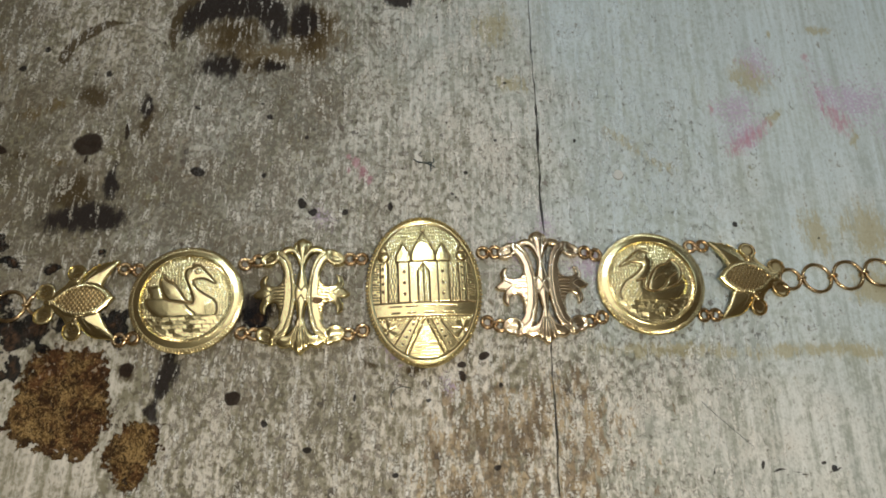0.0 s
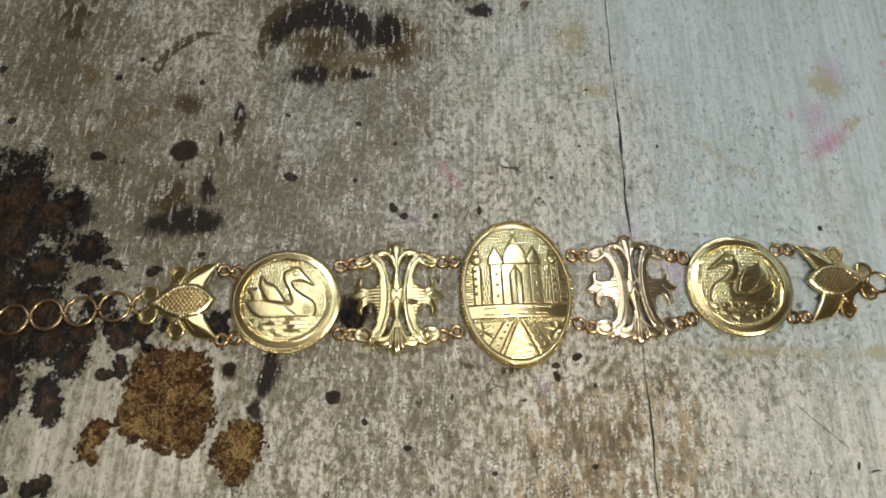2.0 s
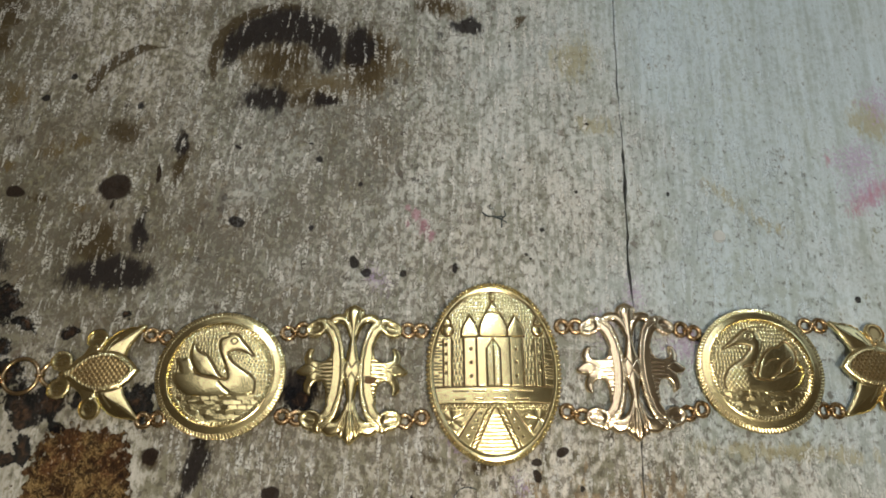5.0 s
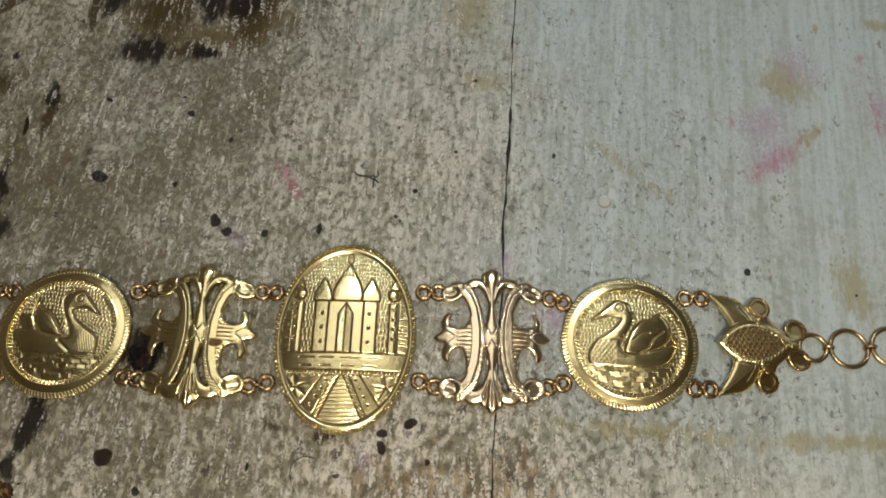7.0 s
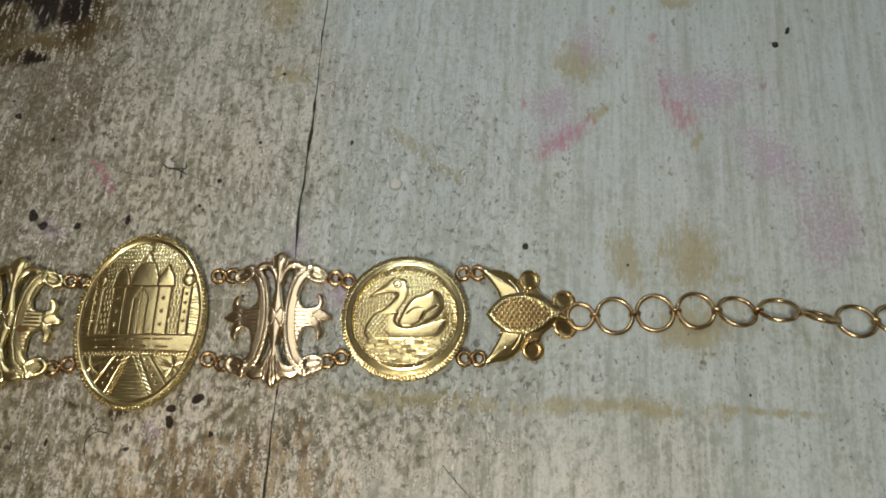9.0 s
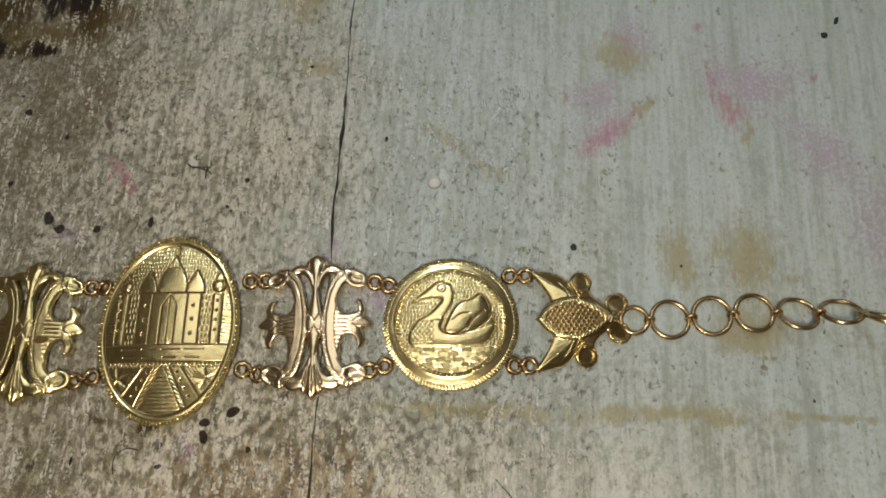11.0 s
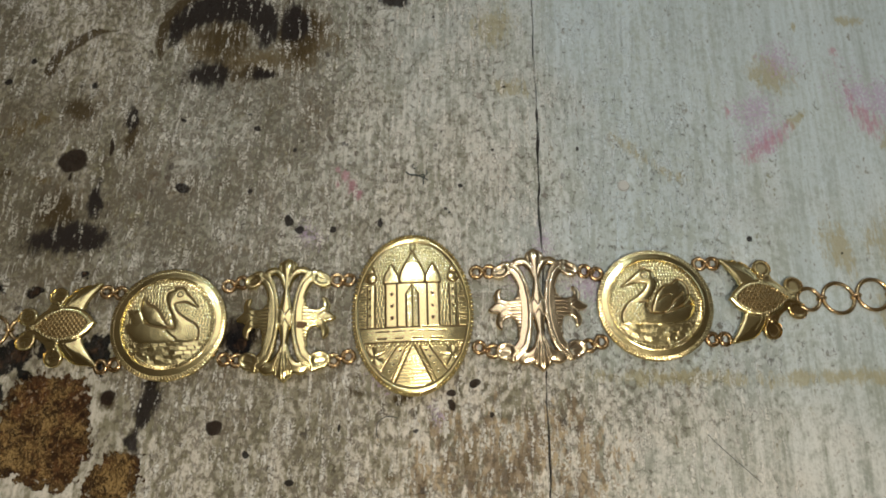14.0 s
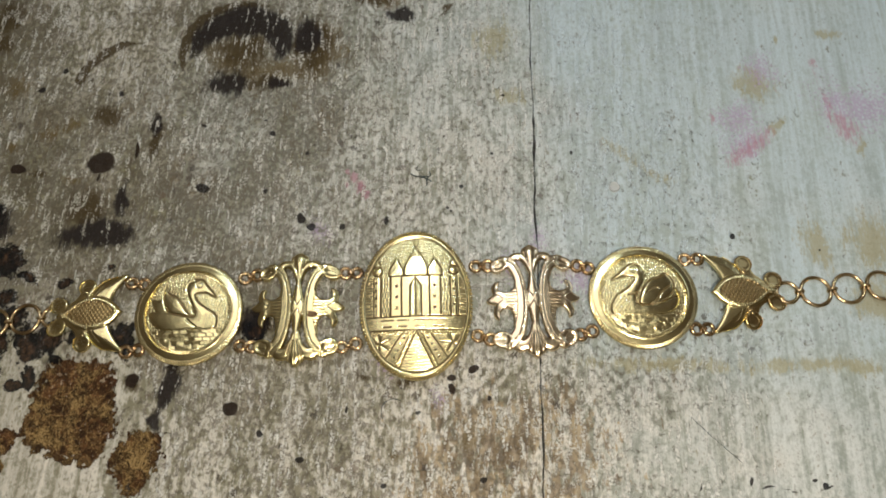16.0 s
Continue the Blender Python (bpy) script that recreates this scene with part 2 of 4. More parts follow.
def gold(name, colour, deep, rough, ripple):
    m = Nodes(name)
    fine, broad = m.noise(3.0, 3.0, 3), m.noise(0.28, 0.33, 3)
    brushed = m.noise(0.35, 5.0, 3)
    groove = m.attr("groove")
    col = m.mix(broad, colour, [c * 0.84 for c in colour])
    # cuts and hollows go dark brown: dirt, plus their shade put into the colour
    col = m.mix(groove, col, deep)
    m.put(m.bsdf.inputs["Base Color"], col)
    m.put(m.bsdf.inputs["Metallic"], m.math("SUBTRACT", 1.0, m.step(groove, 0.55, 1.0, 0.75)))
    r = m.math("ADD", rough, m.math("ADD", m.math("MULTIPLY", m.math("SUBTRACT", fine, 0.5), 0.10), m.math("MULTIPLY", m.math("SUBTRACT", brushed, 0.5), 0.12)))
    m.put(m.bsdf.inputs["Roughness"], m.math("ADD", r, m.math("MULTIPLY", groove, 0.2)))
    m.bump(m.math("ADD", m.math("ADD", fine, m.math("MULTIPLY", brushed, 0.35)), m.math("MULTIPLY", broad, 9.0)), ripple, 0.00004)
    return m.mat


PAINT = worn_paint()
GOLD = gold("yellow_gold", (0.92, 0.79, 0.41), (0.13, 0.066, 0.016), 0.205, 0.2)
# browner copy of the gold: dim reflections of lobes and almonds put into colour
DIM_GOLD = gold("dim_gold", (0.70, 0.52, 0.235), (0.12, 0.06, 0.016), 0.25, 0.2)
# same yellow gold, with a pinkish reflection put into its colour
PINK_LIT_GOLD = gold("pink_lit_gold", (0.93, 0.77, 0.515), (0.15, 0.075, 0.03), 0.205, 0.2)
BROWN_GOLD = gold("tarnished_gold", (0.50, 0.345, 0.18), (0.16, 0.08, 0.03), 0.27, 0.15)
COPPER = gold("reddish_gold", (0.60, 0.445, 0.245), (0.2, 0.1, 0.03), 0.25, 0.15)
WALL, CEIL, FLOOR = plain("wall_plaster", (0.66, 0.56, 0.43)), plain("ceiling_plaster", (0.74, 0.64, 0.50)), plain("floor_cement", (0.42, 0.37, 0.31))
DIRT, CRUMB, THREAD = plain("dark_dirt", (0.02, 0.018, 0.015)), plain("black_crumb_matter", (0.02, 0.02, 0.02), 0.6), plain("blue_black_thread", (0.02, 0.035, 0.04), 0.7)
DROP = plain("dried_glue", (0.48, 0.49, 0.475), 0.25)
UNDERSIDE = plain("table_underside", (0.2, 0.13, 0.08))


# ---- mesh helpers ----
def mesh_object(name, verts, faces, material, parent=None, label="", smooth=30):
    """verts in millimetres."""
    me = bpy.data.meshes.new(name)
    me.from_pydata((np.asarray(verts, float) * MM).tolist(), [], faces if isinstance(faces, list) else faces.tolist())
    me.materials.append(material)
    if smooth:
        me.shade_smooth()
        me.set_sharp_from_angle(angle=radians(smooth))
    me.update()
    ob = new(name, me)
    ob.parent = parent
    if label:
        ob["label"] = label
    return ob


def add_field(ob, name, values):
    ob.data.attributes.new(name, "FLOAT", "POINT").data.foreach_set("value", np.asarray(values, np.float32))


def box(name, x0, x1, y0, y1, z0, z1, material, parent=None):
    """A box in metres."""
    v = [(x * 1000, y * 1000, z * 1000) for z in (z0, z1) for x, y in ((x0, y0), (x1, y0), (x1, y1), (x0, y1))]
    f = [(3, 2, 1, 0), (4, 5, 6, 7), (0, 1, 5, 4), (1, 2, 6, 5), (2, 3, 7, 6), (3, 0, 4, 7)]
    return mesh_object(name, v, f, material, parent, smooth=0)


def loop_edges(faces):
    """The edges that only one face has, in that face's direction."""
    e = np.vstack([faces[:, [0, 1]], faces[:, [1, 2]], faces[:, [2, 3]], faces[:, [3, 0]]])
    key = np.sort(e, axis=1)
    key = key[:, 0] * (faces.max() + 1) + key[:, 1]
    _, index, count = np.unique(key, return_index=True, return_counts=True)
    return e[index[count == 1]]


def closed_sheet(name, x, y, z, faces, depth, material, parent, groove=None, label="", smooth=50):
    """A relief sheet with side walls; depth is a number below the top or an array of lower heights."""
    used = np.unique(faces)
    index = np.full(len(x), -1)
    index[used] = np.arange(len(used))
    faces = index[faces]
    x, y, z = x[used], y[used], z[used]
    low = (z - depth) if np.isscalar(depth) else depth[used]
    edges = loop_edges(faces)
    rim = np.unique(edges)
    place = np.full(len(x), -1)
    place[rim] = len(x) + np.arange(len(rim))
    verts = np.vstack([np.column_stack([x, y, z]), np.column_stack([x[rim], y[rim], low[rim]])])
    sides = np.column_stack([edges[:, 1], edges[:, 0], place[edges[:, 0]], place[edges[:, 1]]])
    ob = mesh_object(name, verts, np.vstack([faces, sides]), material, parent, label, smooth)
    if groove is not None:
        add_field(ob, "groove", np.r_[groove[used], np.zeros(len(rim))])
    return ob


def grid_in(sdf, x0, x1, y0, y1, step):
    """A grid of square faces inside a shape, its border drawn onto the shape's edge."""
    xs, ys = np.arange(x0, x1 + step, step), np.arange(y0, y1 + step, step)
    X, Y = np.meshgrid(xs, ys)
    D = sdf(X, Y)
    gy, gx = np.gradient(D, step)
    length = np.maximum(np.hypot(gx, gy), 0.3)
    n = np.arange(X.size).reshape(X.shape)
    corners = [D[:-1, :-1], D[:-1, 1:], D[1:, 1:], D[1:, :-1]]
    keep = (np.min(corners, axis=0) < -0.2 * step) & (np.max(corners, axis=0) < step * 1.15)
    faces = np.stack([n[:-1, :-1], n[:-1, 1:], n[1:, 1:], n[1:, :-1]], -1)[keep]
    out = np.clip(D, 0, step * 1.2)
    X, Y = X - gx / length * out, Y - gy / length * out
    return X.ravel(), Y.ravel(), np.maximum(-D.ravel(), 0), faces


def ring(name, radius, wire, pose_matrix, parent, material, label="", ry=None, around=48, across=12):
    u, v = np.meshgrid(np.linspace(0, 2 * math.pi, around, endpoint=False), np.linspace(0, 2 * math.pi, across, endpoint=False), indexing="ij")
    rr = radius + wire * np.cos(v)
    verts = np.column_stack([(rr * np.cos(u)).ravel(), (rr * np.sin(u)).ravel() * ((ry or radius) / radius), (wire * np.sin(v)).ravel()])
    n = np.arange(around * across).reshape(around, across)
    a, b = np.roll(n, -1, 0), np.roll(n, -1, 1)
    faces = np.stack([n, a, np.roll(a, -1, 1), b], -1).reshape(-1, 4)
    ob = mesh_object(name, verts, faces, material, parent, label, smooth=80)
    ob.matrix_local = pose_matrix
    return ob


def rope_ring(name, rx, ry, wire, beads, z, parent, material, label="", twist=1.0, turns=8):
    """A milled or twisted wire laid round an oval."""
    around, across = beads * turns, 8
    u, v = np.meshgrid(np.linspace(0, 2 * math.pi, around, endpoint=False), np.linspace(0, 2 * math.pi, across, endpoint=False), indexing="ij")
    w = wire * (0.80 + 0.32 * np.cos(beads * u + twist * v))
    verts = np.column_stack([((rx + w * np.cos(v)) * np.cos(u)).ravel(), ((ry + w * np.cos(v)) * np.sin(u)).ravel(), (z + w * np.sin(v)).ravel()])
    n = np.arange(around * across).reshape(around, across)
    a, b = np.roll(n, -1, 0), np.roll(n, -1, 1)
    faces = np.stack([n, a, np.roll(a, -1, 1), b], -1).reshape(-1, 4)
    ob = mesh_object(name, verts, faces, material, parent, label, smooth=80)
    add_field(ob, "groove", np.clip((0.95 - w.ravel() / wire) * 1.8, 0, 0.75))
    return ob


def at(x, y, z, turn=0.0, tip=0.0, lean=0.0):
    """A pose from millimetres and degrees."""
    return pose(x * MM, y * MM, z * MM, tip, lean, turn)


# ---- the room ----
H0 = -0.75
box("floor", -1.6, 1.6, -1.6, 1.6, H0 - 0.1, H0, FLOOR)["kind"] = "structure"
box("ceiling", -1.6, 1.6, -1.6, 1.6, 1.85, 1.95, CEIL)["kind"] = "structure"
for wall_name, wall_box in (("wall_north", (-1.6, 1.6, 1.5, 1.6)), ("wall_south", (-1.6, 1.6, -1.6, -1.5)), ("wall_west", (-1.6, -1.5, -1.5, 1.5)), ("wall_east", (1.5, 1.6, -1.5, 1.5))):
    tagged(box(wall_name, *wall_box, H0, 1.85, WALL), "plain plastered wall closing the room", "wall", kind="structure")

# ---- the table ----
table = tagged(new("table"), "old wooden table with worn, stained white paint", "table", kind="structure")


def crack_at(y):
    return 21.9 - 0.02 * y + 0.25 * value_noise(y / 9, y * 0 + 0.5, 5) + 0.16 * value_noise(y / 2.1, y * 0 + 0.5, 6)


def crack_half(y):
    wide = sum(np.exp(-((y - c) / w) ** 2) * h for c, w, h in ((38.6, 1.4, 0.16), (32.3, 2.6, 0.24), (16.2, 3.0, 0.16), (23.0, 1.2, 0.08), (-26, 5, 0.10), (54, 1.0, 0.08)))
    return 0.10 + wide + 0.06 * value_noise(y / 1.3, y * 0, 9) * ease(-0.5, 0.4, value_noise(y / 5, y * 0 + 2.5, 8))


def stain_fields(x, y):
    """All the stains of the table top, each where it lies."""
    wob = fbm(x / 5, y / 5, 21)
    slow = fbm(x / 14, y / 14, 22)
    wx = x + 2.0 * fbm(x / 7, y / 7, 23) + 0.8 * fbm(x / 1.9, y / 1.9, 24)
    wy = y + 2.0 * fbm(x / 7, y / 7, 25) + 0.8 * fbm(x / 1.9, y / 1.9, 26)
    f = {}

    def union(rows, wobble, warp=1.0):
        d = np.full(x.shape, -3.0)
        for row in rows:
            d = np.maximum(d, blob(x + (wx - x) * warp, y + (wy - y) * warp, *row))
        return d + wobble * wob

    def along(points, radii, soft, warp=0.5):
        return -stroke(x + (wx - x) * warp, y + (wy - y) * warp, points, radii) / soft

    def patch(points, soft, warp=0.4):
        return -outline(x + (wx - x) * warp, y + (wy - y) * warp, points) / soft

    # grime on the old side, thickest in the far left corner and round the bracelet
    grime = 0.34 * ease(-12, -70, x) * ease(-14, 20, y) * (1 - 0.75 * ease(36, 56, y)) + 0.24 * ease(-70, -100, x) + 0.16 * ease(10, -20, x) + 0.24 * ease(18, -18, x) * ease(-44, -4, y) * ease(14, 2, y)
    for cx, cy, rx, ry, amount in ((-66, 15, 20, 15, 0.45), (-84, 35, 12, 11, 0.3), (-66, 38, 13, 8, 0.3), (-16, -24, 26, 13, 0.14), (-27, 50, 24, 20, 0.2), (-38, 54, 24, 18, 0.32), (-30, 14, 24, 26, 0.24), (12, 45, 9, 7, 0.2), (8, -16, 12, 8, 0.2), (-95, 56, 10, 14, 0.3)):
        grime = grime + amount * ease(-0.6, 0.6, blob(wx, wy, cx, cy, rx, ry))
    f["dirt"] = np.clip(grime + 0.34 * slow + 0.30 * wob - 0.16, 0, 1.25)
    wear = 0.78 - 0.14 * ease(-30, 5, x) * ease(-10, 20, y) - 0.10 * ease(8, 30, x) - 0.30 * ease(40, 76, x) - 0.14 * ease(20, 60, y) * ease(-20, 24, x)
    wear = wear - 0.42 * ease(-0.6, 0.5, blob(x, y, -69, -28, 19, 14)) + 0.12 * ease(-8, -22, y) * ease(-5, 12, x) * ease(52, 24, x) - 0.15 * ease(-0.5, 0.5, blob(x, y, 44, -27, 16, 9)) + 0.16 * slow
    f["wear"] = np.clip(wear, 0.0, 1.1)
    f["smooth"] = np.clip(ease(-0.5, 0.5, blob(x, y, -69, -28, 17, 14)) * 0.5 + 0.4 * ease(50, 80, x), 0, 1)
    f["warm"] = np.clip(ease(42, 4, x) * 0.78 + 0.6 * ease(-2, -20, y) * ease(120, 50, x) + 0.3 * ease(-40, -70, x) - 0.25 * ease(30, 62, y) * ease(-30, 10, x) + 0.2 * slow, 0, 1.15)
    f["front"] = np.clip(ease(-6, -24, y) * ease(-14, 8, x) * ease(48, 20, x) + 0.35 * ease(-8, -30, y) * ease(-50, -10, x) + 0.2 * slow, 0, 1)
    f["flake"] = np.maximum(np.maximum(patch([(-69.7, -27.5), (-68.8, -19.5), (-66.5, -15), (-60.3, -13.9), (-56, -15), (-53.9, -21), (-52.8, -28.5), (-57, -32.4), (-64.7, -30.8)], 5), patch([(-52, -29.5), (-48.5, -26.2), (-43.8, -27.6), (-44.2, -32), (-46.3, -37.5), (-51, -35.5)], 4)), union([(-73.0, -29.8, 2.2, 3.6, -20), (-71.6, -33.4, 1.3, 1.2)], 0.2, 0.6)) + 0.06 * wob
    f["tar"] = union([(-98, 5, 14, 8, 30), (-89.5, 11, 6, 5, 40), (-86, 14.5, 3.6, 3, 40), (-98, -4, 13, 7), (-90, -9, 8, 8), (-84, -12.5, 6, 5), (-80, -17, 3.4, 3.6), (-88, 1, 5, 5), (-110, 4, 14, 14), (-76, -7.5, 4, 3), (-72, -11.5, 3.6, 3.4), (-67.5, -9.8, 2.8, 3), (-70.6, -17.3, 1.2, 2.8),
                      (-100, 12, 16, 12), (-94, -15, 9, 9), (-79, -12, 4, 3, 20), (-60, 4, 1.6, 1.0), (-80, 5, 3, 4, 30), (-92, -22, 7, 6), (-83, -24, 3, 4, 20), (-78, -3.6, 3.0, 1.8), (-65.5, -13.6, 1.6, 1.2), (-68, 1.8, 2.4, 1.1), (-75.5, 1.2, 2, 1), (-54.2, -8.5, 2.2, 3.4), (-62, -9, 3, 1.6), (-80.5, -38, 2, 1.6), (-85.4, -37.5, 1.3, 2), (-73.2, -18.8, 1.6, 0.9), (-30.2, -7.2, 2.6, 2.6), (-27.6, -3.6, 1.2, 1.0)], 0.35)
    # the burnt ring far back: a black crescent inside a thin brown arc
    crescent = along([(-51.8, 53.5), (-49.8, 58.8), (-45, 62.4), (-39.8, 63), (-35.3, 61.2), (-32.6, 57.2), (-33.2, 53.6)], [1.2, 3.0, 4.2, 4.2, 3.4, 2.6, 1.0], 3.0)
    f["ink"] = np.maximum(union([(-63.6, 10.6, 8.4, 3.2, 2), (-60.6, 18.5, 1.5, 4.2), (-43.5, 46.4, 5.2, 3.6, 20), (-32, 46.4, 3.6, 1.3), (-27.6, 59.4, 2.6, 4.6), (-83, 13.5, 2.5, 4), (-44.2, -17.8, 2.1, 5.2), (-45.7, -24.4, 1.3, 2.8), (-7.6, 65.6, 2.8, 1.7), (-57.2, 36.2, 1.0, 3.4), (-30.4, -6, 3.4, 3.4)], 0.3), crescent)
    arc = along([(-53.6, 49.5), (-54.2, 55.5), (-51.2, 63.3), (-45, 66.8), (-37, 67.2)], [0.5, 1.4, 1.5, 1.3, 0.6], 0.9, 0.3)
    f["brown"] = np.maximum(union([(-67.2, 16.2, 5, 4.4), (-67, 37.2, 5.4, 4), (-56.4, 31.2, 1.6, 5.6), (-26.4, 57.5, 5.2, 9.5), (-41, 55.5, 8.5, 5.5), (-33, 46.6, 8, 1.8), (-95, 62, 5, 5), (-93.6, 55.6, 3, 3.5), (-51.4, -17.4, 1.8, 1.8), (-14.5, 69, 5.5, 2.6), (2.5, 67.2, 0.9, 3, -35), (-30, -6, 5, 5), (-78, 24, 2.4, 1.6), (-10.5, -14.5, 2, 1.4), (-2, -15.8, 2.6, 1.2)], 0.3) - 0.1,
                            np.maximum(arc, along([(-74.9, 47), (-73.8, 50.4), (-70.6, 53.4), (-68, 55.5), (-63.6, 56.3)], [1.5, 1.2, 1.6, 1.2, 0.2], 0.9, 0.3)))
    f["rust"] = union([(-42, 54.5, 13, 10), (-40, 49, 11, 6), (-31, 50, 11, 7), (-25, 56, 8, 13), (-78.5, 33.5, 3.4, 2.2), (-74, 35.5, 3.6, 2.4), (-84.5, 30, 4, 3), (-72.5, 22.5, 3, 1.6), (-12, 68.6, 8, 3.4), (-88, 45, 5, 4), (9, -26, 3, 4), (-3.5, -29.5, 2, 2.4)], 0.4) - 0.3
    magenta = union([(-14.3, 24.6, 0.8, 1.1), (-13.2, 22.2, 0.7, 1.5), (-15.4, 26.2, 0.6, 0.6), (-12.2, 20.6, 0.5, 0.9), (-15.8, 23.0, 0.5, 0.7), (97.6, 44.9, 0.5, 0.5), (57.4, 40.3, 0.3, 0.9)], 0.4, 0.7)
    stroke_pink = along([(60.3, 30.3), (63.2, 32.8), (66.2, 35.2), (69.2, 37.6)], [1.6, 2.1, 2.1, 1.1], 2.6)
    f["pink"] = np.maximum(np.maximum(magenta + 0.55, stroke_pink), np.maximum(union([(83.6, 39.2, 4.2, 2.4, -55), (79.3, 53.2, 1.1, 1.0)], 0.3), along([(79.4, 52.8), (80.4, 48.5), (82.0, 43.0)], [0.4, 0.3, 0.9], 1.2)))
    f["violet"] = union([(89.5, 44.5, 9.5, 6.8), (82, 44.5, 5, 7), (69.5, 52.5, 4.5, 4.5), (62, 40, 5, 4), (105, 20, 8, 8.5), (99, 31, 5, 9, 25), (63, 34.5, 6, 3.5, 40), (21.8, 13.2, 1.8, 4.5), (3.4, -18.6, 2.0, 3.4), (-5, -12, 4, 2.5), (30, 5, 3, 5), (-20, 13, 2.5, 3), (17, 6, 3, 3)], 0.5) - 0.05
    f["ochre"] = union([(74.6, 12.6, 3.3, 6.2, 20), (85.2, 13.6, 6, 5.6), (84.6, 2.4, 6, 4.6), (66.5, 48.2, 4.6, 4.8), (84, 62.3, 3.4, 1.6), (72.9, 59.8, 1.0, 1.6), (70.6, 38.8, 2.2, 1.1, 35), (86.4, 34.4, 0.9, 2.2), (16, 44.4, 3.2, 2.6), (12.5, 60, 5, 5)], 0.45)
    f["ochre"] = np.maximum(f["ochre"], along([(34.2, 34.4), (37.0, 32.8), (39.6, 30.8), (43, 28.6), (47.5, 26.5)], [0.9, 1.5, 1.6, 0.7, 1.5], 2.6))
    band = np.max([blob(x, wy * 0.3 + y * 0.7, *row) for row in ((46, -11.7, 22, 1.5), (72, -10.9, 16, 1.7), (95, -10, 10, 0.8))], axis=0)
    f["ochre"] = np.maximum(f["ochre"], band + 0.7 * fbm(x / 2.5, y / 6, 29))
    f["mark"] = union([(-66.7, 26.9, 2.9, 3.0), (-66.2, 23.4, 0.5, 1.3), (-82.8, 25, 1.8, 1.2), (-32.3, -22.2, 1.4, 1.4), (-51.4, -17.3, 1.3, 1.3), (-59.5, 30, 0.6, 2.2), (6.6, -14.8, 0.9, 0.8), (6.4, -17.2, 0.5, 1.2), (10.6, -13.4, 1.1, 0.9)], 0.25, 0.5)
    spots = [(-32.4, 34.3, 0.9, 0.7), (-34.1, 37.6, 0.5, 0.4), (-24.5, 30.2, 0.5, 0.5), (-32, 21.4, 0.6, 0.5), (4, 18.7, 0.4, 0.4), (-7.6, 15.6, 0.5, 1.0), (6.8, 23.5, 0.7, 0.4), (-16, 14.2, 0.7, 0.7), (28.7, 31.2, 0.4, 0.7), (-24.2, 15.4, 0.9, 1.3), (-21.8, 13.7, 1.2, 0.9), (-44.8, 21.8, 1.6, 1.0, -20), (-82.7, 44, 0.8, 0.8), (-78.6, 49, 0.7, 0.7), (-65.7, 43.7, 0.6, 0.8), (-46.5, 36, 1.0, 0.3, -28),
             (-27.2, -26.1, 0.8, 0.7), (-12, -21.5, 0.3, 0.7), (-19.5, -30.2, 0.9, 0.6), (12.1, -32.5, 0.7, 0.6), (-4.7, -34.4, 0.6, 0.5), (0.3, -21.8, 0.6, 0.5), (13, -18.9, 0.5, 0.6), (92.4, -7.6, 0.35, 0.35), (75.2, 11.6, 0.3, 0.3), (-107, 45, 1, 1), (-102, 32.4, 1, 0.9)]
    spots += [(57.5, -31.3, 0.3, 1.0, -20), (60.5, -32, 1.4, 0.22, 10), (64, -32.4, 1.4, 0.25, -15), (68.2, -30.9, 0.55, 0.45), (70.2, -32.2, 1.1, 0.25, 20), (49, -33, 0.2, 1.1), (69.7, -32, 0.9, 0.1), (-47.5, 33.3, 1.7, 0.14, -28)]
    spots += [(12.9, 31.1, 0.35, 0.35), (3, 35, 0.35, 0.4), (-0.2, 37.1, 0.4, 0.3), (15.2, 44.8, 0.5, 0.3), (0.7, 61.5, 0.4, 0.4), (4.8, 18, 0.35, 0.3)]
    f["fleck"] = union(spots, 0.15, 0.3)
    return f


def table_board(side):
    """One of the two boards; the near edge of each is the broken line of the joint."""
    far = np.array([620, 450, 320, 230, 175, 150])
    if side < 0:
        u = np.r_[-far, np.arange(-125, 21.5, 0.4), [21.7, 21.85, 22]]
    else:
        u = np.r_[22, 22.15, 22.3, np.arange(22.6, 131, 0.4), far[::-1]]
    v = np.r_[[-420, -300, -200, -120, -80], np.arange(-50, 88, 0.4), [100, 120, 160, 240, 380]]
    U, V = np.meshgrid(u, v)
    X = U + (crack_at(V) - 22 + side * crack_half(V)) * ease(7, 0, np.abs(U - 22))
    f = stain_fields(X.ravel(), V.ravel())
    Z = 0.04 * fbm(X / 20, V / 40, 31) - 0.10 * ease(1.0, 0, np.abs(U - 22))
    Z = Z.ravel() - 0.22 * ease(-0.05, 0.12, f["flake"]) * (0.7 + 0.5 * fbm(X.ravel() / 1.5, V.ravel() / 1.5, 33))
    n = np.arange(X.size).reshape(X.shape)
    faces = np.stack([n[:-1, :-1], n[:-1, 1:], n[1:, 1:], n[1:, :-1]], -1).reshape(-1, 4)
    ob = closed_sheet("board", X.ravel(), V.ravel(), Z, faces, np.full(X.size, -24.0), PAINT, table, smooth=60)
    for key, value in f.items():
        pad = np.zeros(len(ob.data.vertices) - X.size)
        add_field(ob, key, np.r_[value, pad])
    return ob


table_board(-1)
table_board(1)
box("joint_dirt", 0.019, 0.0255, -0.41, 0.37, -0.018, -0.0012, DIRT, table)
box("underside", -0.61, 0.61, -0.41, 0.37, -0.05, -0.0245, UNDERSIDE, table)
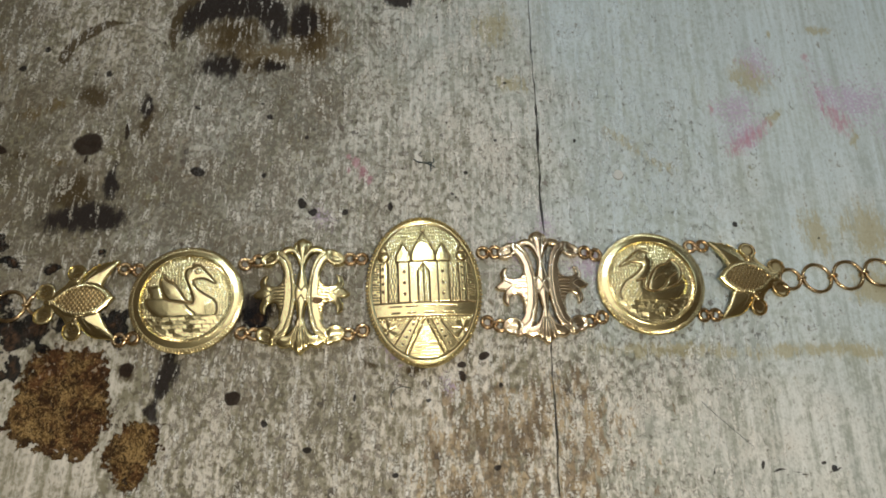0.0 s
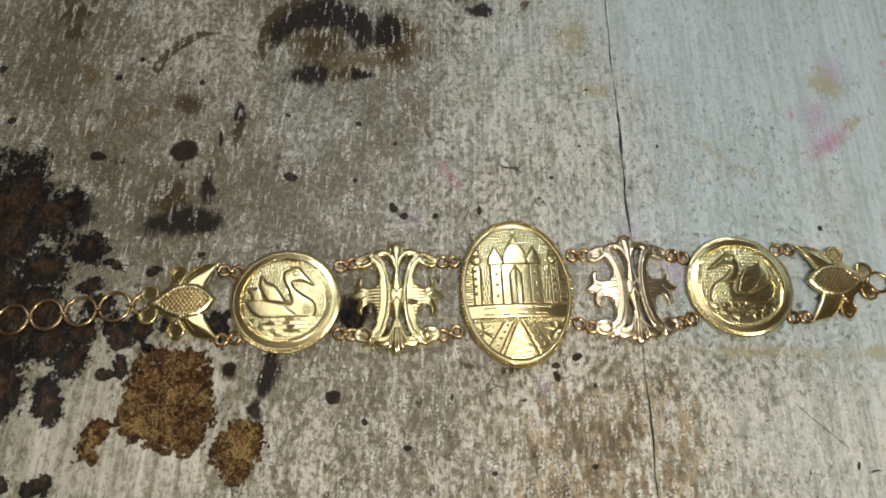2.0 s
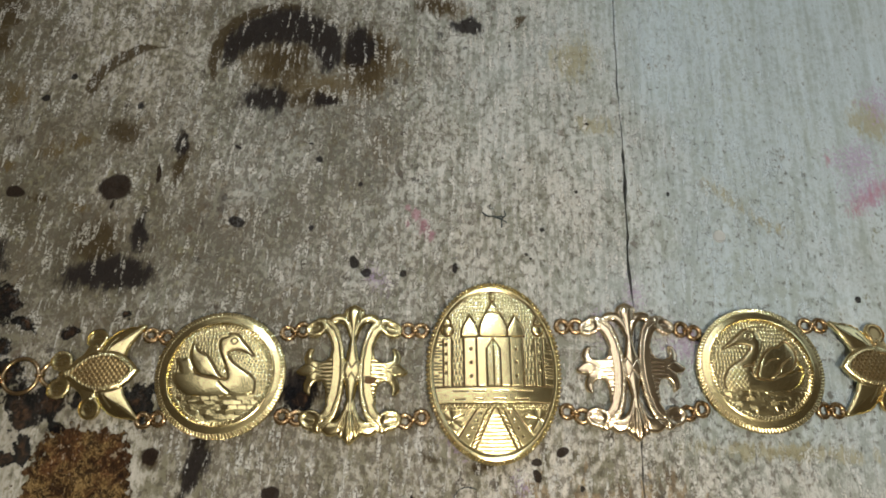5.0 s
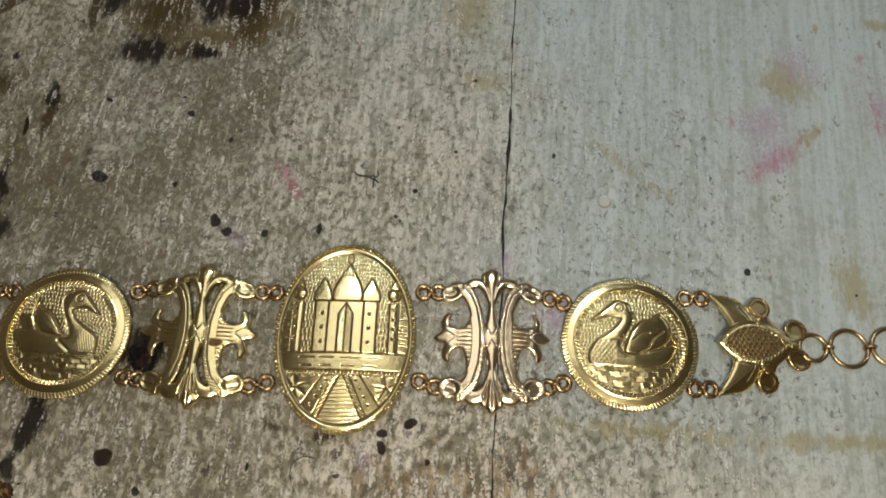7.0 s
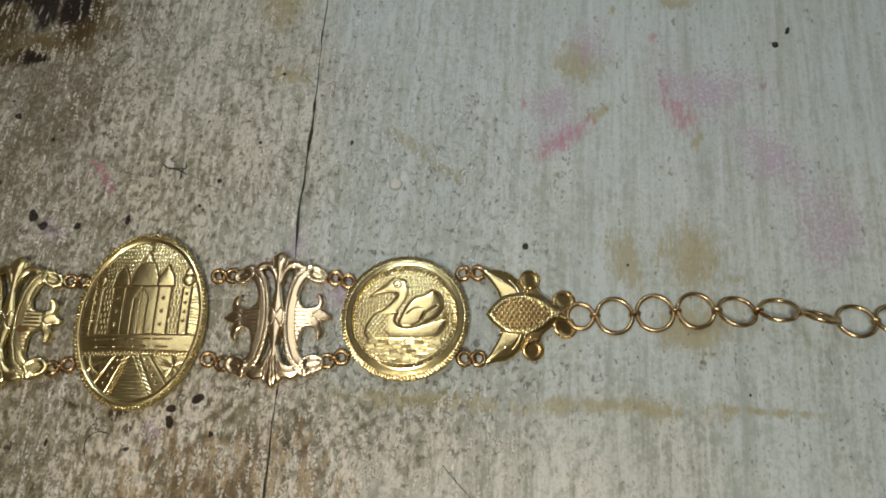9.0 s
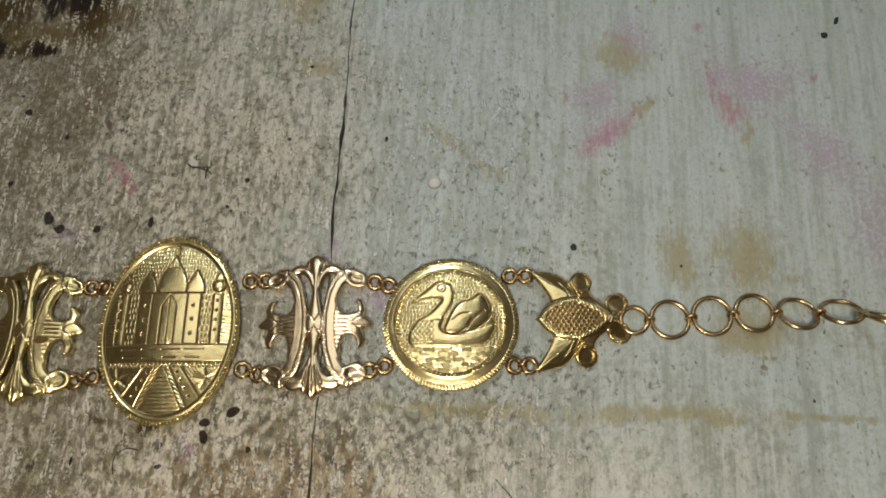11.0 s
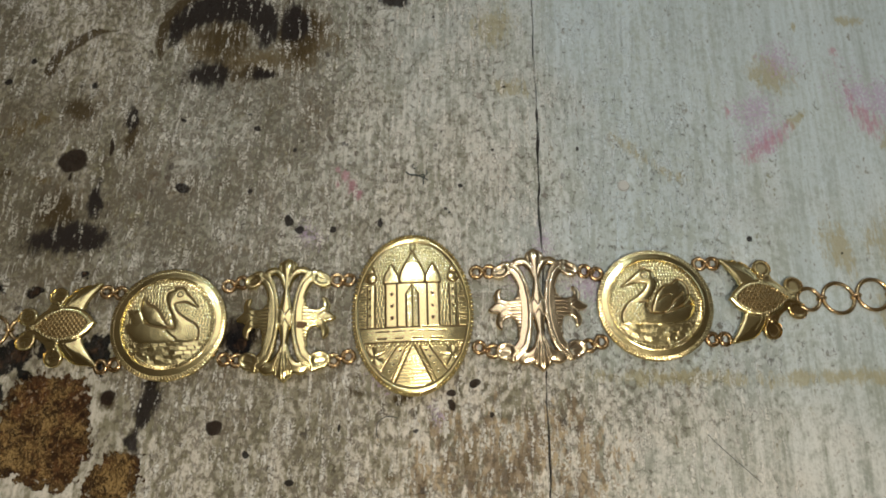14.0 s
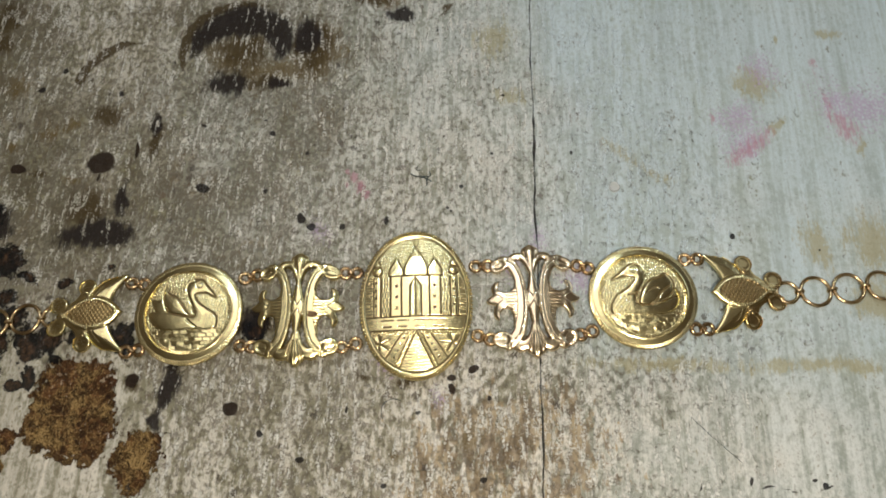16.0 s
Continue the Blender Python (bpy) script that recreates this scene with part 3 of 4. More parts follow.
for leg_x in (-0.56, 0.50):
    for leg_y in (-0.37, 0.27):
        box("leg", leg_x, leg_x + 0.06, leg_y, leg_y + 0.06, H0, -0.05, UNDERSIDE, table)

# ---- the bracelet ----
bracelet = tagged(new("bracelet"), "engraved yellow gold bracelet laid open on the worn table", "bracelet")


def dashes(x, y, row, pitch, seed=41):
    """Rows of short gouges, shifted from row to row; 1 in the deepest place."""
    k = np.floor(y / row)
    across = 1 - (2 * (y / row - k) - 1) ** 2
    shift = x / pitch + 0.37 * k + 0.5 * value_noise(x / 1.6, k * 1.7, seed)
    along = 0.5 + 0.5 * np.cos(shift * 2 * math.pi)
    return ease(0.15, 0.9, across) * ease(0.25, 0.9, along)


def hatch(x, y, turn, pitch):
    c, s = math.cos(radians(turn)), math.sin(radians(turn))
    return ease(0.55, 0.95, saw(c * x + s * y, pitch))


def cut(d, width):
    """A groove of that width along a line at distance d."""
    return ease(width, width * 0.3, d)


def split_plate(parent, x, y, z, faces, groove, region, names, base, labels):
    """Cuts one relief into its raised pieces, each a mesh of its own."""
    centre = region[faces].max(axis=1)
    for k, name in enumerate(names):
        mine = faces[centre == k]
        if len(mine):
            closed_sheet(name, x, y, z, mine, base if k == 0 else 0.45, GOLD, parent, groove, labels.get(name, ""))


def facets(x, y, wide, tall, deep, seed):
    """Bright-cut facets in staggered rows, each with its own lean: height and the gaps between."""
    row = np.floor(y / tall)
    u = x / wide + 0.5 * (row % 2) + 0.25 * value_noise(row * 1.7, row * 0.3, seed)
    col = np.floor(u)
    lx, ly = u - col - 0.5, y / tall - row - 0.5
    lean_x, lean_y = value_noise(col * 3.7, row * 5.3, seed + 1), value_noise(col * 2.9, row * 4.1, seed + 2)
    keep = (value_noise(col * 5.1, row * 2.3, seed + 3) > -0.45).astype(float)
    return deep * keep * (1.6 * lean_x * lx + 1.3 * lean_y * ly), ease(0.38, 0.5, np.maximum(np.abs(lx), np.abs(ly)))


def bird_left(x, y):
    """The figure that looks to the right: its silhouette, wing, tail feather, lines and hatched breast."""
    front = outline(x, y, [(-0.8, 4.8), (-0.3, 5.9), (0.9, 6.45), (2.3, 6.2), (3.2, 5.0), (4.2, 3.9), (4.9, 2.7), (3.0, 3.6), (1.5, 3.6), (1.0, 3.2), (1.7, 1.9), (3.2, 0.7), (4.9, -0.5), (5.4, -1.9), (4.8, -3.3), (0.5, -3.5), (-3.6, -3.5), (-5.8, -2.4), (-7.1, -0.3), (-5.6, 0.3), (-3.4, 0.0), (-1.2, -0.7), (0.9, -0.9), (1.1, 0.0), (0.5, 1.5), (-0.3, 3.3)])
    wing = outline(x, y, [(-4.6, 5.2), (-3.7, 3.7), (-2.2, 2.8), (-1.1, 1.3), (-0.1, -0.2), (0.8, -0.8), (-1.4, -0.6), (-3.3, -0.1), (-4.3, 1.1), (-4.95, 2.9)])
    feather = outline(x, y, [(-6.9, 2.5), (-5.9, 2.3), (-4.9, 2.5), (-4.3, 1.2), (-3.9, 0.2), (-5.9, 0.2), (-6.2, 1.1)])
    deep = [(front, 0.2, (x > 0.6) & (y > -3.2)), (wing, 0.24, (x > -4.2) | (y < 0.5))]
    shine = np.minimum(curve(x, y, [(-0.2, -1.4), (0.6, -2.2), (1.5, -2.9)]), curve(x, y, [(-4.6, 5.0), (-4.8, 3.0), (-4.2, 1.2), (-3.5, 0.1)]))
    shine = np.minimum(shine, curve(x, y, [(0.9, 6.1), (-0.4, 5.4), (-0.4, 3.6), (0.5, 1.6), (0.95, -0.3)]))
    breast = ((front < -0.3) & (x > 2.4) & (y < -0.4) & (y > -3.0)) * hatch(x, y, 15, 0.34) * ease(2.4, 3.6, x)
    eye = np.abs(np.hypot(x - 1.75, y - 5.15) - 0.5)
    return front, wing, feather, deep, shine, breast, eye, -3.4


def bird_right(x, y):
    """The figure that looks to the left, with a broad folded wing and a netted breast."""
    front = outline(x, y, [(-5.6, 3.2), (-4.2, 4.4), (-2.9, 5.5), (-1.9, 6.3), (-0.8, 6.4), (0.3, 5.7), (0.5, 4.6), (0.2, 3.0), (-0.5, 1.7), (-1.2, 0.5), (-1.5, -0.9), (-0.4, -1.7), (1.6, -1.7), (3.8, -1.0), (6.5, -0.1), (6.2, -1.6), (4.9, -3.0), (2.0, -3.6), (-3.0, -3.6), (-5.7, -3.3), (-6.0, -1.8), (-5.4, -0.6), (-4.6, 0.4), (-3.0, 1.4), (-1.8, 2.6), (-1.3, 3.6), (-2.9, 3.9), (-4.2, 3.6)])
    wing = outline(x, y, [(-0.8, -1.5), (-0.4, 0.2), (0.4, 1.8), (1.6, 3.1), (3.1, 3.6), (4.4, 4.4), (5.7, 3.0), (5.8, 1.3), (5.0, 0.0), (3.6, -0.8), (1.3, -1.7)])
    feather = outline(x, y, [(5.0, 0.4), (5.9, 1.4), (6.3, 0.6), (6.6, -0.1), (5.0, -0.4), (3.9, -0.7)])
    deep = [(front, 0.2, (x < -1.0) & (y > -3.2)), (wing, 0.18, x > -9), (curve(x, y, [(1.3, -1.5), (2.6, -0.6), (3.2, 0.5), (4.9, 1.8)]), 0.2, x > -9), (curve(x, y, [(0.3, 0.4), (1.5, 1.3), (2.8, 1.5)]), 0.12, x > -9), (curve(x, y, [(-2.7, 0.25), (-1.9, 0.45), (-1.2, 0.4)]), 0.25, x > -9)]
    shine = np.minimum(curve(x, y, [(0.35, 4.9), (0.0, 5.9), (-0.9, 6.2)]), np.minimum(curve(x, y, [(2.6, -0.4), (3.1, 0.6)]), np.hypot(x - 1.3, y + 1.5)))
    breast = ((front < -0.2) & (x < -1.9) & (y < 0.3) & (y > -3.2)) * np.maximum(hatch(x, y, 38, 0.55), hatch(x, y, -38, 0.55)) * ease(-2.0, -3.0, x)
    eye = np.minimum(np.abs(np.hypot(x + 1.35, y - 5.25) - 0.6), curve(x, y, [(-1.9, 5.0), (-1.4, 4.95), (-1.2, 5.3)]))
    return front, wing, feather, deep, shine, breast, eye, -3.6


def round_medallion(bird, lean, m, label):
    thing = new("round_medallion")
    thing.parent, thing.matrix_local = bracelet, m
    thing["label"] = label
    R = 9.8
    x, y, d, faces = grid_in(lambda a, b: np.hypot(a, b) - R, -10, 10, -10, 10, 0.08)
    r, angle = np.hypot(x, y), np.arctan2(y, x)
    z = 1.15 + 0.55 * (1 - (r / R) ** 2)
    front, wing, feather, deep, shine, breast, eye, level = bird(x, y)
    figure = np.minimum(np.minimum(front, wing), feather)
    water = (y < level + 0.1 * np.sin(x * 1.3)) & (r < 7.42)
    # the ground behind: rows of gouges, closer on one flank
    mixed = 0.6 * ease(-0.2, 0.7, value_noise(x * 0.22 + 4, y * 0.22, 57))
    wave = y + 0.15 * value_noise(x * 0.8, y * 0.8, 55) + 0.04 * x
    gouge = np.maximum(dashes(x, wave, 0.62, 0.5), 0.7 * ease(0.45, 0.9, saw(wave, 0.62))) * (1 - mixed) + dashes(y * 0.9 + 0.3 * x, x - 0.35 * y, 0.55, 0.42, 43) * mixed
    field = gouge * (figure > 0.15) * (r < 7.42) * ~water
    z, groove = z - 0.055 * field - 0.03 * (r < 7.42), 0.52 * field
    # a smooth figure, hardly proud of the ground
    z = z + np.where((figure < 0) & ~water, 0.07 * (1 - np.exp(figure * 5)), 0)
    z = z + np.where((wing < 0) & ~water, 0.05 * (1 - np.exp(wing * 4)) - 0.03 * wing, 0)
    z = z + np.where((front < 0) & (wing > 0) & ~water, 0.09 * (1 - np.exp(front * 0.7)), 0)
    z = z - lean * np.where(((wing < 0) | (feather < 0)) & ~water, x - 2.2, 0) - 0.8 * lean * np.where((front < 0) & (wing > 0) & ~water, np.maximum(x - 0.5, 0), 0)
    for dist, wide, where in deep:
        g = cut(np.abs(dist), wide) * where * ~water * (r < 7.4)
        z, groove = z - 0.10 * g, np.maximum(groove, g * 0.85)
    bright = cut(shine, 0.36) * ~water
    z = z - 0.09 * bright
    for g, low, dark in ((breast, 0.05, 0.35), (cut(eye, 0.13), 0.05, 0.6)):
        z, groove = z - low * g * ~water, np.maximum(groove, dark * g * ~water)
    lift, gap = facets(x + 0.25 * y, y - level, 1.35, 0.72, 0.11, 51)
    z, groove = np.where(water, z + lift, z), np.where(water, gap * 0.18, groove)
    # slanted ticks round the field, a thin polished lip, then the sloping bezel with its knurled edge
    tick = ease(7.38, 7.46, r) * ease(7.98, 7.9, r) * (0.5 + 0.5 * np.cos(angle * 90 + r * 6))
    z, groove = z + 0.13 * tick - 0.06 * ease(7.38, 7.46, r) * ease(8.0, 7.9, r), np.maximum(groove * (r < 7.46), 0.75 * ease(7.38, 7.46, r) * ease(7.95, 7.85, r) * (1 - tick) ** 2)
    band = ease(7.95, 8.05, r)
    slope = 1.60 - 0.10 * (r - 8.0) - 0.045 * (r - 8.0) ** 2 + 0.05 * np.exp(-((r - 8.1) / 0.14) ** 2)
    z = z * (1 - band) + band * slope
    knurl = ease(9.2, 9.28, r) * (0.5 + 0.5 * np.cos(angle * 120 - r * 5))
    z, groove = z + 0.068 * knurl, np.maximum(groove, ease(9.2, 9.28, r) * (1 - knurl) ** 2 * 0.75)
    groove = np.maximum(groove, cut(np.abs(r - 9.18), 0.09) * 0.4)
    region = np.where(r > 7.95, 1, np.where(water, 2, np.where((wing < 0) & (y > level), 4, np.where(figure < 0, 3, 0))))
    names = ("back_plate", "bezel", "faceted_water", "relief_figure", "relief_wing")
    split_plate(thing, x, y, z, faces, groove, region, names, np.full(len(x), 0.35), {"bezel": "polished sloping gold bezel", "relief_figure": "smooth raised figure with a curved neck", "faceted_water": "rows of bright-cut facets"})
    rope_ring("milled_edge", 9.78, 9.78, 0.2, 120, 1.12, thing, GOLD, twist=2.0)
    mesh = ring("back_rim", 9.5, 0.4, Matrix.Identity(4), thing, GOLD)
    mesh.location.z = 0.4 * MM
    return thing


def onion(x, y, cx, base, half, tall):
    """The signed distance from a pointed dome."""
    right = [(0.86, 0.0), (1.0, 0.24), (0.78, 0.5), (0.36, 0.78), (0.0, 1.0)]
    points = [(cx + half * u, base + tall * v) for u, v in right] + [(cx - half * u, base + tall * v) for u, v in right[-2::-1]]
    return np.maximum(outline(x, y, points, 4), base - y)


def oval_medallion(m):
    thing = new("oval_medallion")
    thing.parent, thing.matrix_local = bracelet, m
    thing["label"] = "oval gold medallion engraved with a domed palace and towers"
    A, B = 10.3, 14.2
    x, y, d, faces = grid_in(lambda a, b: (np.hypot(a / A, b / B) - 1) * A, -10.6, 10.6, -14.6, 14.6, 0.08)
    q, angle = np.hypot(x / A, y / B), np.arctan2(y / B, x / A)
    z = 1.25 + 0.95 * (1 - q ** 2)
    groove = np.zeros(x.shape)
    region = np.zeros(x.shape, int)
    inner = q < 0.905

    def lift(mask, height, lean_x=0.0, cx=0.0):
        nonlocal z
        z = z + np.where(mask, height + lean_x * (x - cx), 0)

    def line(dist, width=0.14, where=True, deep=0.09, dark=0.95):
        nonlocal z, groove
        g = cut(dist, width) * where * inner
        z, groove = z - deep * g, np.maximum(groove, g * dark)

    floor_y, roof = -2.75, 5.15
    hall = (np.abs(x) < 4.6) & (y > floor_y) & (y < roof)
    gate = np.maximum(np.abs(x) - 1.05, np.maximum(floor_y - y, y - 3.2 - 1.7 * (1 - np.abs(x) / 1.05)))
    minaret = (np.abs(np.abs(x) - 7.1) < 0.66) & (y > floor_y) & (y < 4.9)
    big = onion(x, y, 0.1, roof, 2.15, 5.9)
    small = np.minimum(onion(x, y, -3.6, roof, 1.32, 3.7), onion(x, y, 3.6, roof, 1.32, 3.7))
    bulbs = np.minimum(np.hypot(x + 7.1, y - 6.3), np.hypot(x - 7.1, y - 6.3)) - 0.95
    caps = np.minimum(onion(x, y, -7.1, 7.0, 0.55, 1.7), onion(x, y, 7.1, 7.0, 0.55, 1.7))
    solid = hall | minaret | (np.minimum(np.minimum(big, small), np.minimum(bulbs, caps)) < 0.08)
    # sky: wavy rows of tool marks; ladders of short cuts beside the towers; plain cross lines at the flanks
    sky = (y > floor_y) & inner & ~solid
    wave = y + 0.10 * np.sin(x * 1.7) + 0.12 * value_noise(x * 0.8, y * 0.8, 61)
    marks = np.maximum(dashes(x, wave, 0.66, 0.46, 62), 0.7 * ease(0.45, 0.9, saw(wave, 0.66)))
    flank = ease(0.45, 0.9, saw(y + 0.06 * x + 0.06 * value_noise(x, y, 63), 0.5)) * ease(0.2, 0.6, value_noise(x * 0.9, y * 2, 64) + 0.7)
    low_sky = ease(5.6, 5.0, y)
    marks = marks * (1 - low_sky) + np.where(np.abs(x) > 7.76, flank, np.maximum(dashes(x, wave, 0.98, 0.55, 65), 0.6 * ease(0.6, 0.95, saw(wave, 0.98)))) * low_sky
    z, groove = z - 0.05 * marks * sky, np.maximum(groove, 0.68 * marks * sky)
    tower = hall & (np.abs(x) > 2.6)
    lift(tower, 0.05)
    region[tower] = 2
    middle = hall & (np.abs(x) <= 2.6)
    lift(middle, 0.05)
    region[middle] = 3
    lift(gate < 0, -0.06, np.where(x < 0, 0.05, -0.05))
    region[gate < 0] = 4
    line(np.where(gate < -0.1, 0.3 * (1 - ease(0.4, 0.9, saw(y - 0.9 * np.abs(x), 0.42))), 9), 0.2, deep=0.05, dark=0.45)
    line(np.abs(x), 0.09, gate < 0)
    for cx in (-7.1, 7.1):
        one = minaret & (np.abs(x - cx) < 0.7)
        lift(one, 0.05)
        lift(one & (x > cx), 0.03, -0.14, cx)
        region[one] = 5
    for s in (-1, 1):
        for k in range(3):
            hole = np.maximum(np.abs(x - s * 3.5), np.abs(y - 3.2 + 2.15 * k) * 0.85)
            line(hole, 0.28, deep=0.13)
        for k in range(4):
            line(np.maximum(np.abs(x - s * 7.05 - (0.0 if s > 0 else -0.3)), np.abs(y - 4.0 + 1.5 * k) * 0.85), 0.26, deep=0.13)
    for shape, high, index in ((big, 0.05, 6), (small, 0.05, 7), (caps, 0.05, 8), (bulbs, 0.05, 8)):
        body = (shape < 0) & ~hall
        lift(body, high + 0.05 * (1 - np.exp(np.minimum(shape, 0) * 1.5)))
        region[body] = index
        line(np.abs(shape), 0.15, ~hall)
    z = z + np.where(bulbs < -0.05, 0.22 * np.sqrt(np.clip(1 - ((bulbs + 0.95) / 0.95) ** 2, 0, 1)), 0)
    line(np.where(big < -0.12, 0.3 * (1 - hatch(x, y, 40, 0.36)), 9), 0.16, y < 9.1, deep=0.02, dark=0.28)
    line(np.where((small < -0.12) & (x < 0), 0.3 * (1 - hatch(x, y, 48, 0.4)), 9), 0.16, deep=0.025, dark=0.4)
    line(np.abs(y - 9.2 - 0.1 * np.cos(x * 3)), 0.09, big < 0)
    line(np.where((big < -0.1) & (y > 9.2), 0.3 * (1 - ease(0.4, 0.9, saw((x - 0.1) / np.maximum(0.25, 11.4 - y), 0.28))), 9), 0.16, deep=0.04, dark=0.5)
    finial = oval(x, y, 0.15, 12.0, 0.42, 0.85)
    lift(finial < 0, 0.10)
    line(np.abs(finial), 0.11)
    line(np.abs(caps), 0.11, ~hall)
    for cx in (-4.62, -2.62, 2.58, 4.62):
        line(seg(x, y, cx, floor_y, cx, roof), 0.15)
    for cx in (-7.78, -6.44, 6.44, 7.76):
        line(seg(x, y, cx, floor_y, cx, 5.0), 0.15)
    line(np.abs(gate), 0.15)
    line(seg(x, y, -5.0, roof, 5.0, roof), 0.15)
    # the band with a row of cut marks, edged by a line above and a rope below
    strip = (y < floor_y) & (y > -5.3) & inner
    region[strip] = 9
    lift(strip, 0.04)
    line(np.abs(y - floor_y), 0.16)
    line(np.abs(y + 5.3), 0.13)
    for cx, half in ((-5.2, 1.1), (-2.35, 1.0), (0.9, 1.3), (4.2, 1.45)):
        line(seg(x, y, cx - half, -3.45, cx + half, -3.45), 0.13)
        line(seg(x, y, cx - half * 0.75, -4.65, cx + half * 0.6, -4.65), 0.16)
    bead = 0.5 + 0.5 * np.cos(x * 10.5 + np.sign(y + 5.72) * 1.6)
    border = (np.abs(y + 5.72) < 0.36) & inner
    z, groove = z + border * 0.11 * bead, np.where(border, np.maximum(groove, (1 - bead) ** 2 * 0.75), groove)
    # garden: a stepped path between two ropes, dotted walks, and a starred bed at each side
    low = (y < -6.1) & inner
    down = -6.4 - y
    rope_at, walk_at = 0.85 + 0.475 * down, 2.95 + 0.68 * down
    region[low] = 10
    path_part = low & (np.abs(x) < rope_at - 0.3)
    rows = ease(0.4, 0.95, saw(y + 0.05 * np.cos(x * 1.2), 0.55)) * (0.75 + 0.35 * value_noise(x * 0.7, y * 2.5, 66)) * path_part
    z, groove = z - 0.045 * rows - np.where(path_part, 0.03, 0), np.maximum(groove, rows * 0.42)
    rope = low & (np.abs(np.abs(x) - rope_at) < 0.36)
    knots = 0.5 + 0.5 * np.cos(y * 13 + np.abs(x) * 8)
    z, groove = z + np.where(rope, 0.09 * knots, 0), np.where(rope, (1 - knots) ** 2 * 0.7, groove)
    for k in (-0.42, 0.42):
        line(np.abs(np.abs(x) - rope_at - k) * 0.9, 0.1, low)
    line(np.abs(np.abs(x) - walk_at) * 0.82, 0.17, low)
    bed = low & (np.abs(x) > walk_at + 0.1)
    for s in (-1, 1):
        for k in range(5):
            py = -6.75 - 1.15 * k
            line(np.hypot(x - s * (1.95 + 0.56 * (-6.4 - py)), y - py), 0.24, deep=0.13)
        sx, sy = s * 6.5, -7.7
        turn = np.arctan2(y - sy, x - sx)
        far = np.hypot(x - sx, y - sy)
        z = z + np.where(bed & (x * s > 0), 0.035 * np.cos(turn * 5 + 0.6) * ease(0.1, 0.8, far) * ease(2.4, 1.4, far), 0)
        for arm in range(5):
            a = 2 * math.pi * arm / 5 + 0.5
            line(seg(x, y, sx, sy, sx + 2.0 * math.cos(a), sy + 1.7 * math.sin(a)), 0.12, bed, dark=0.8)
        line(np.where(bed & (x * s > 0) & (far > 1.5), 0.3 * (1 - hatch(x, y, 40 * s, 0.4)), 9), 0.16, deep=0.03, dark=0.4)
    # the bevelled inner lip, and a row of round beads on the rim
    lip = ease(0.905, 0.915, q)
    z = z * (1 - lip) + lip * (1.46 + 0.16 * np.clip((q - 0.91) / 0.03, 0, 1) - 0.75 * np.clip((q - 0.945) / 0.05, 0, 1) * 0.2)
    groove = np.maximum(groove * (1 - lip), cut(np.abs(q - 0.907) * 10, 0.12) * 0.7)
    region[q > 0.91] = 1
    names = ("back_plate", "bezel", "side_tower", "hall_front", "gate", "minaret", "great_dome", "small_dome", "minaret_cap", "inscription_band", "garden")
    split_plate(thing, x, y, z, faces, groove, region, names, np.full(len(x), 0.35), {"bezel": "polished gold lip inside the beaded rim", "inscription_band": "plain band with a row of engraved marks"})
    rope_ring("milled_edge", 10.12, 14.02, 0.40, 124, 1.42, thing, GOLD, twist=0.0)
    back = ring("back_rim", 9.9, 0.45, Matrix.Identity(4), thing, GOLD, ry=13.7, around=64)
    back.location.z = 0.45 * MM
    return thing


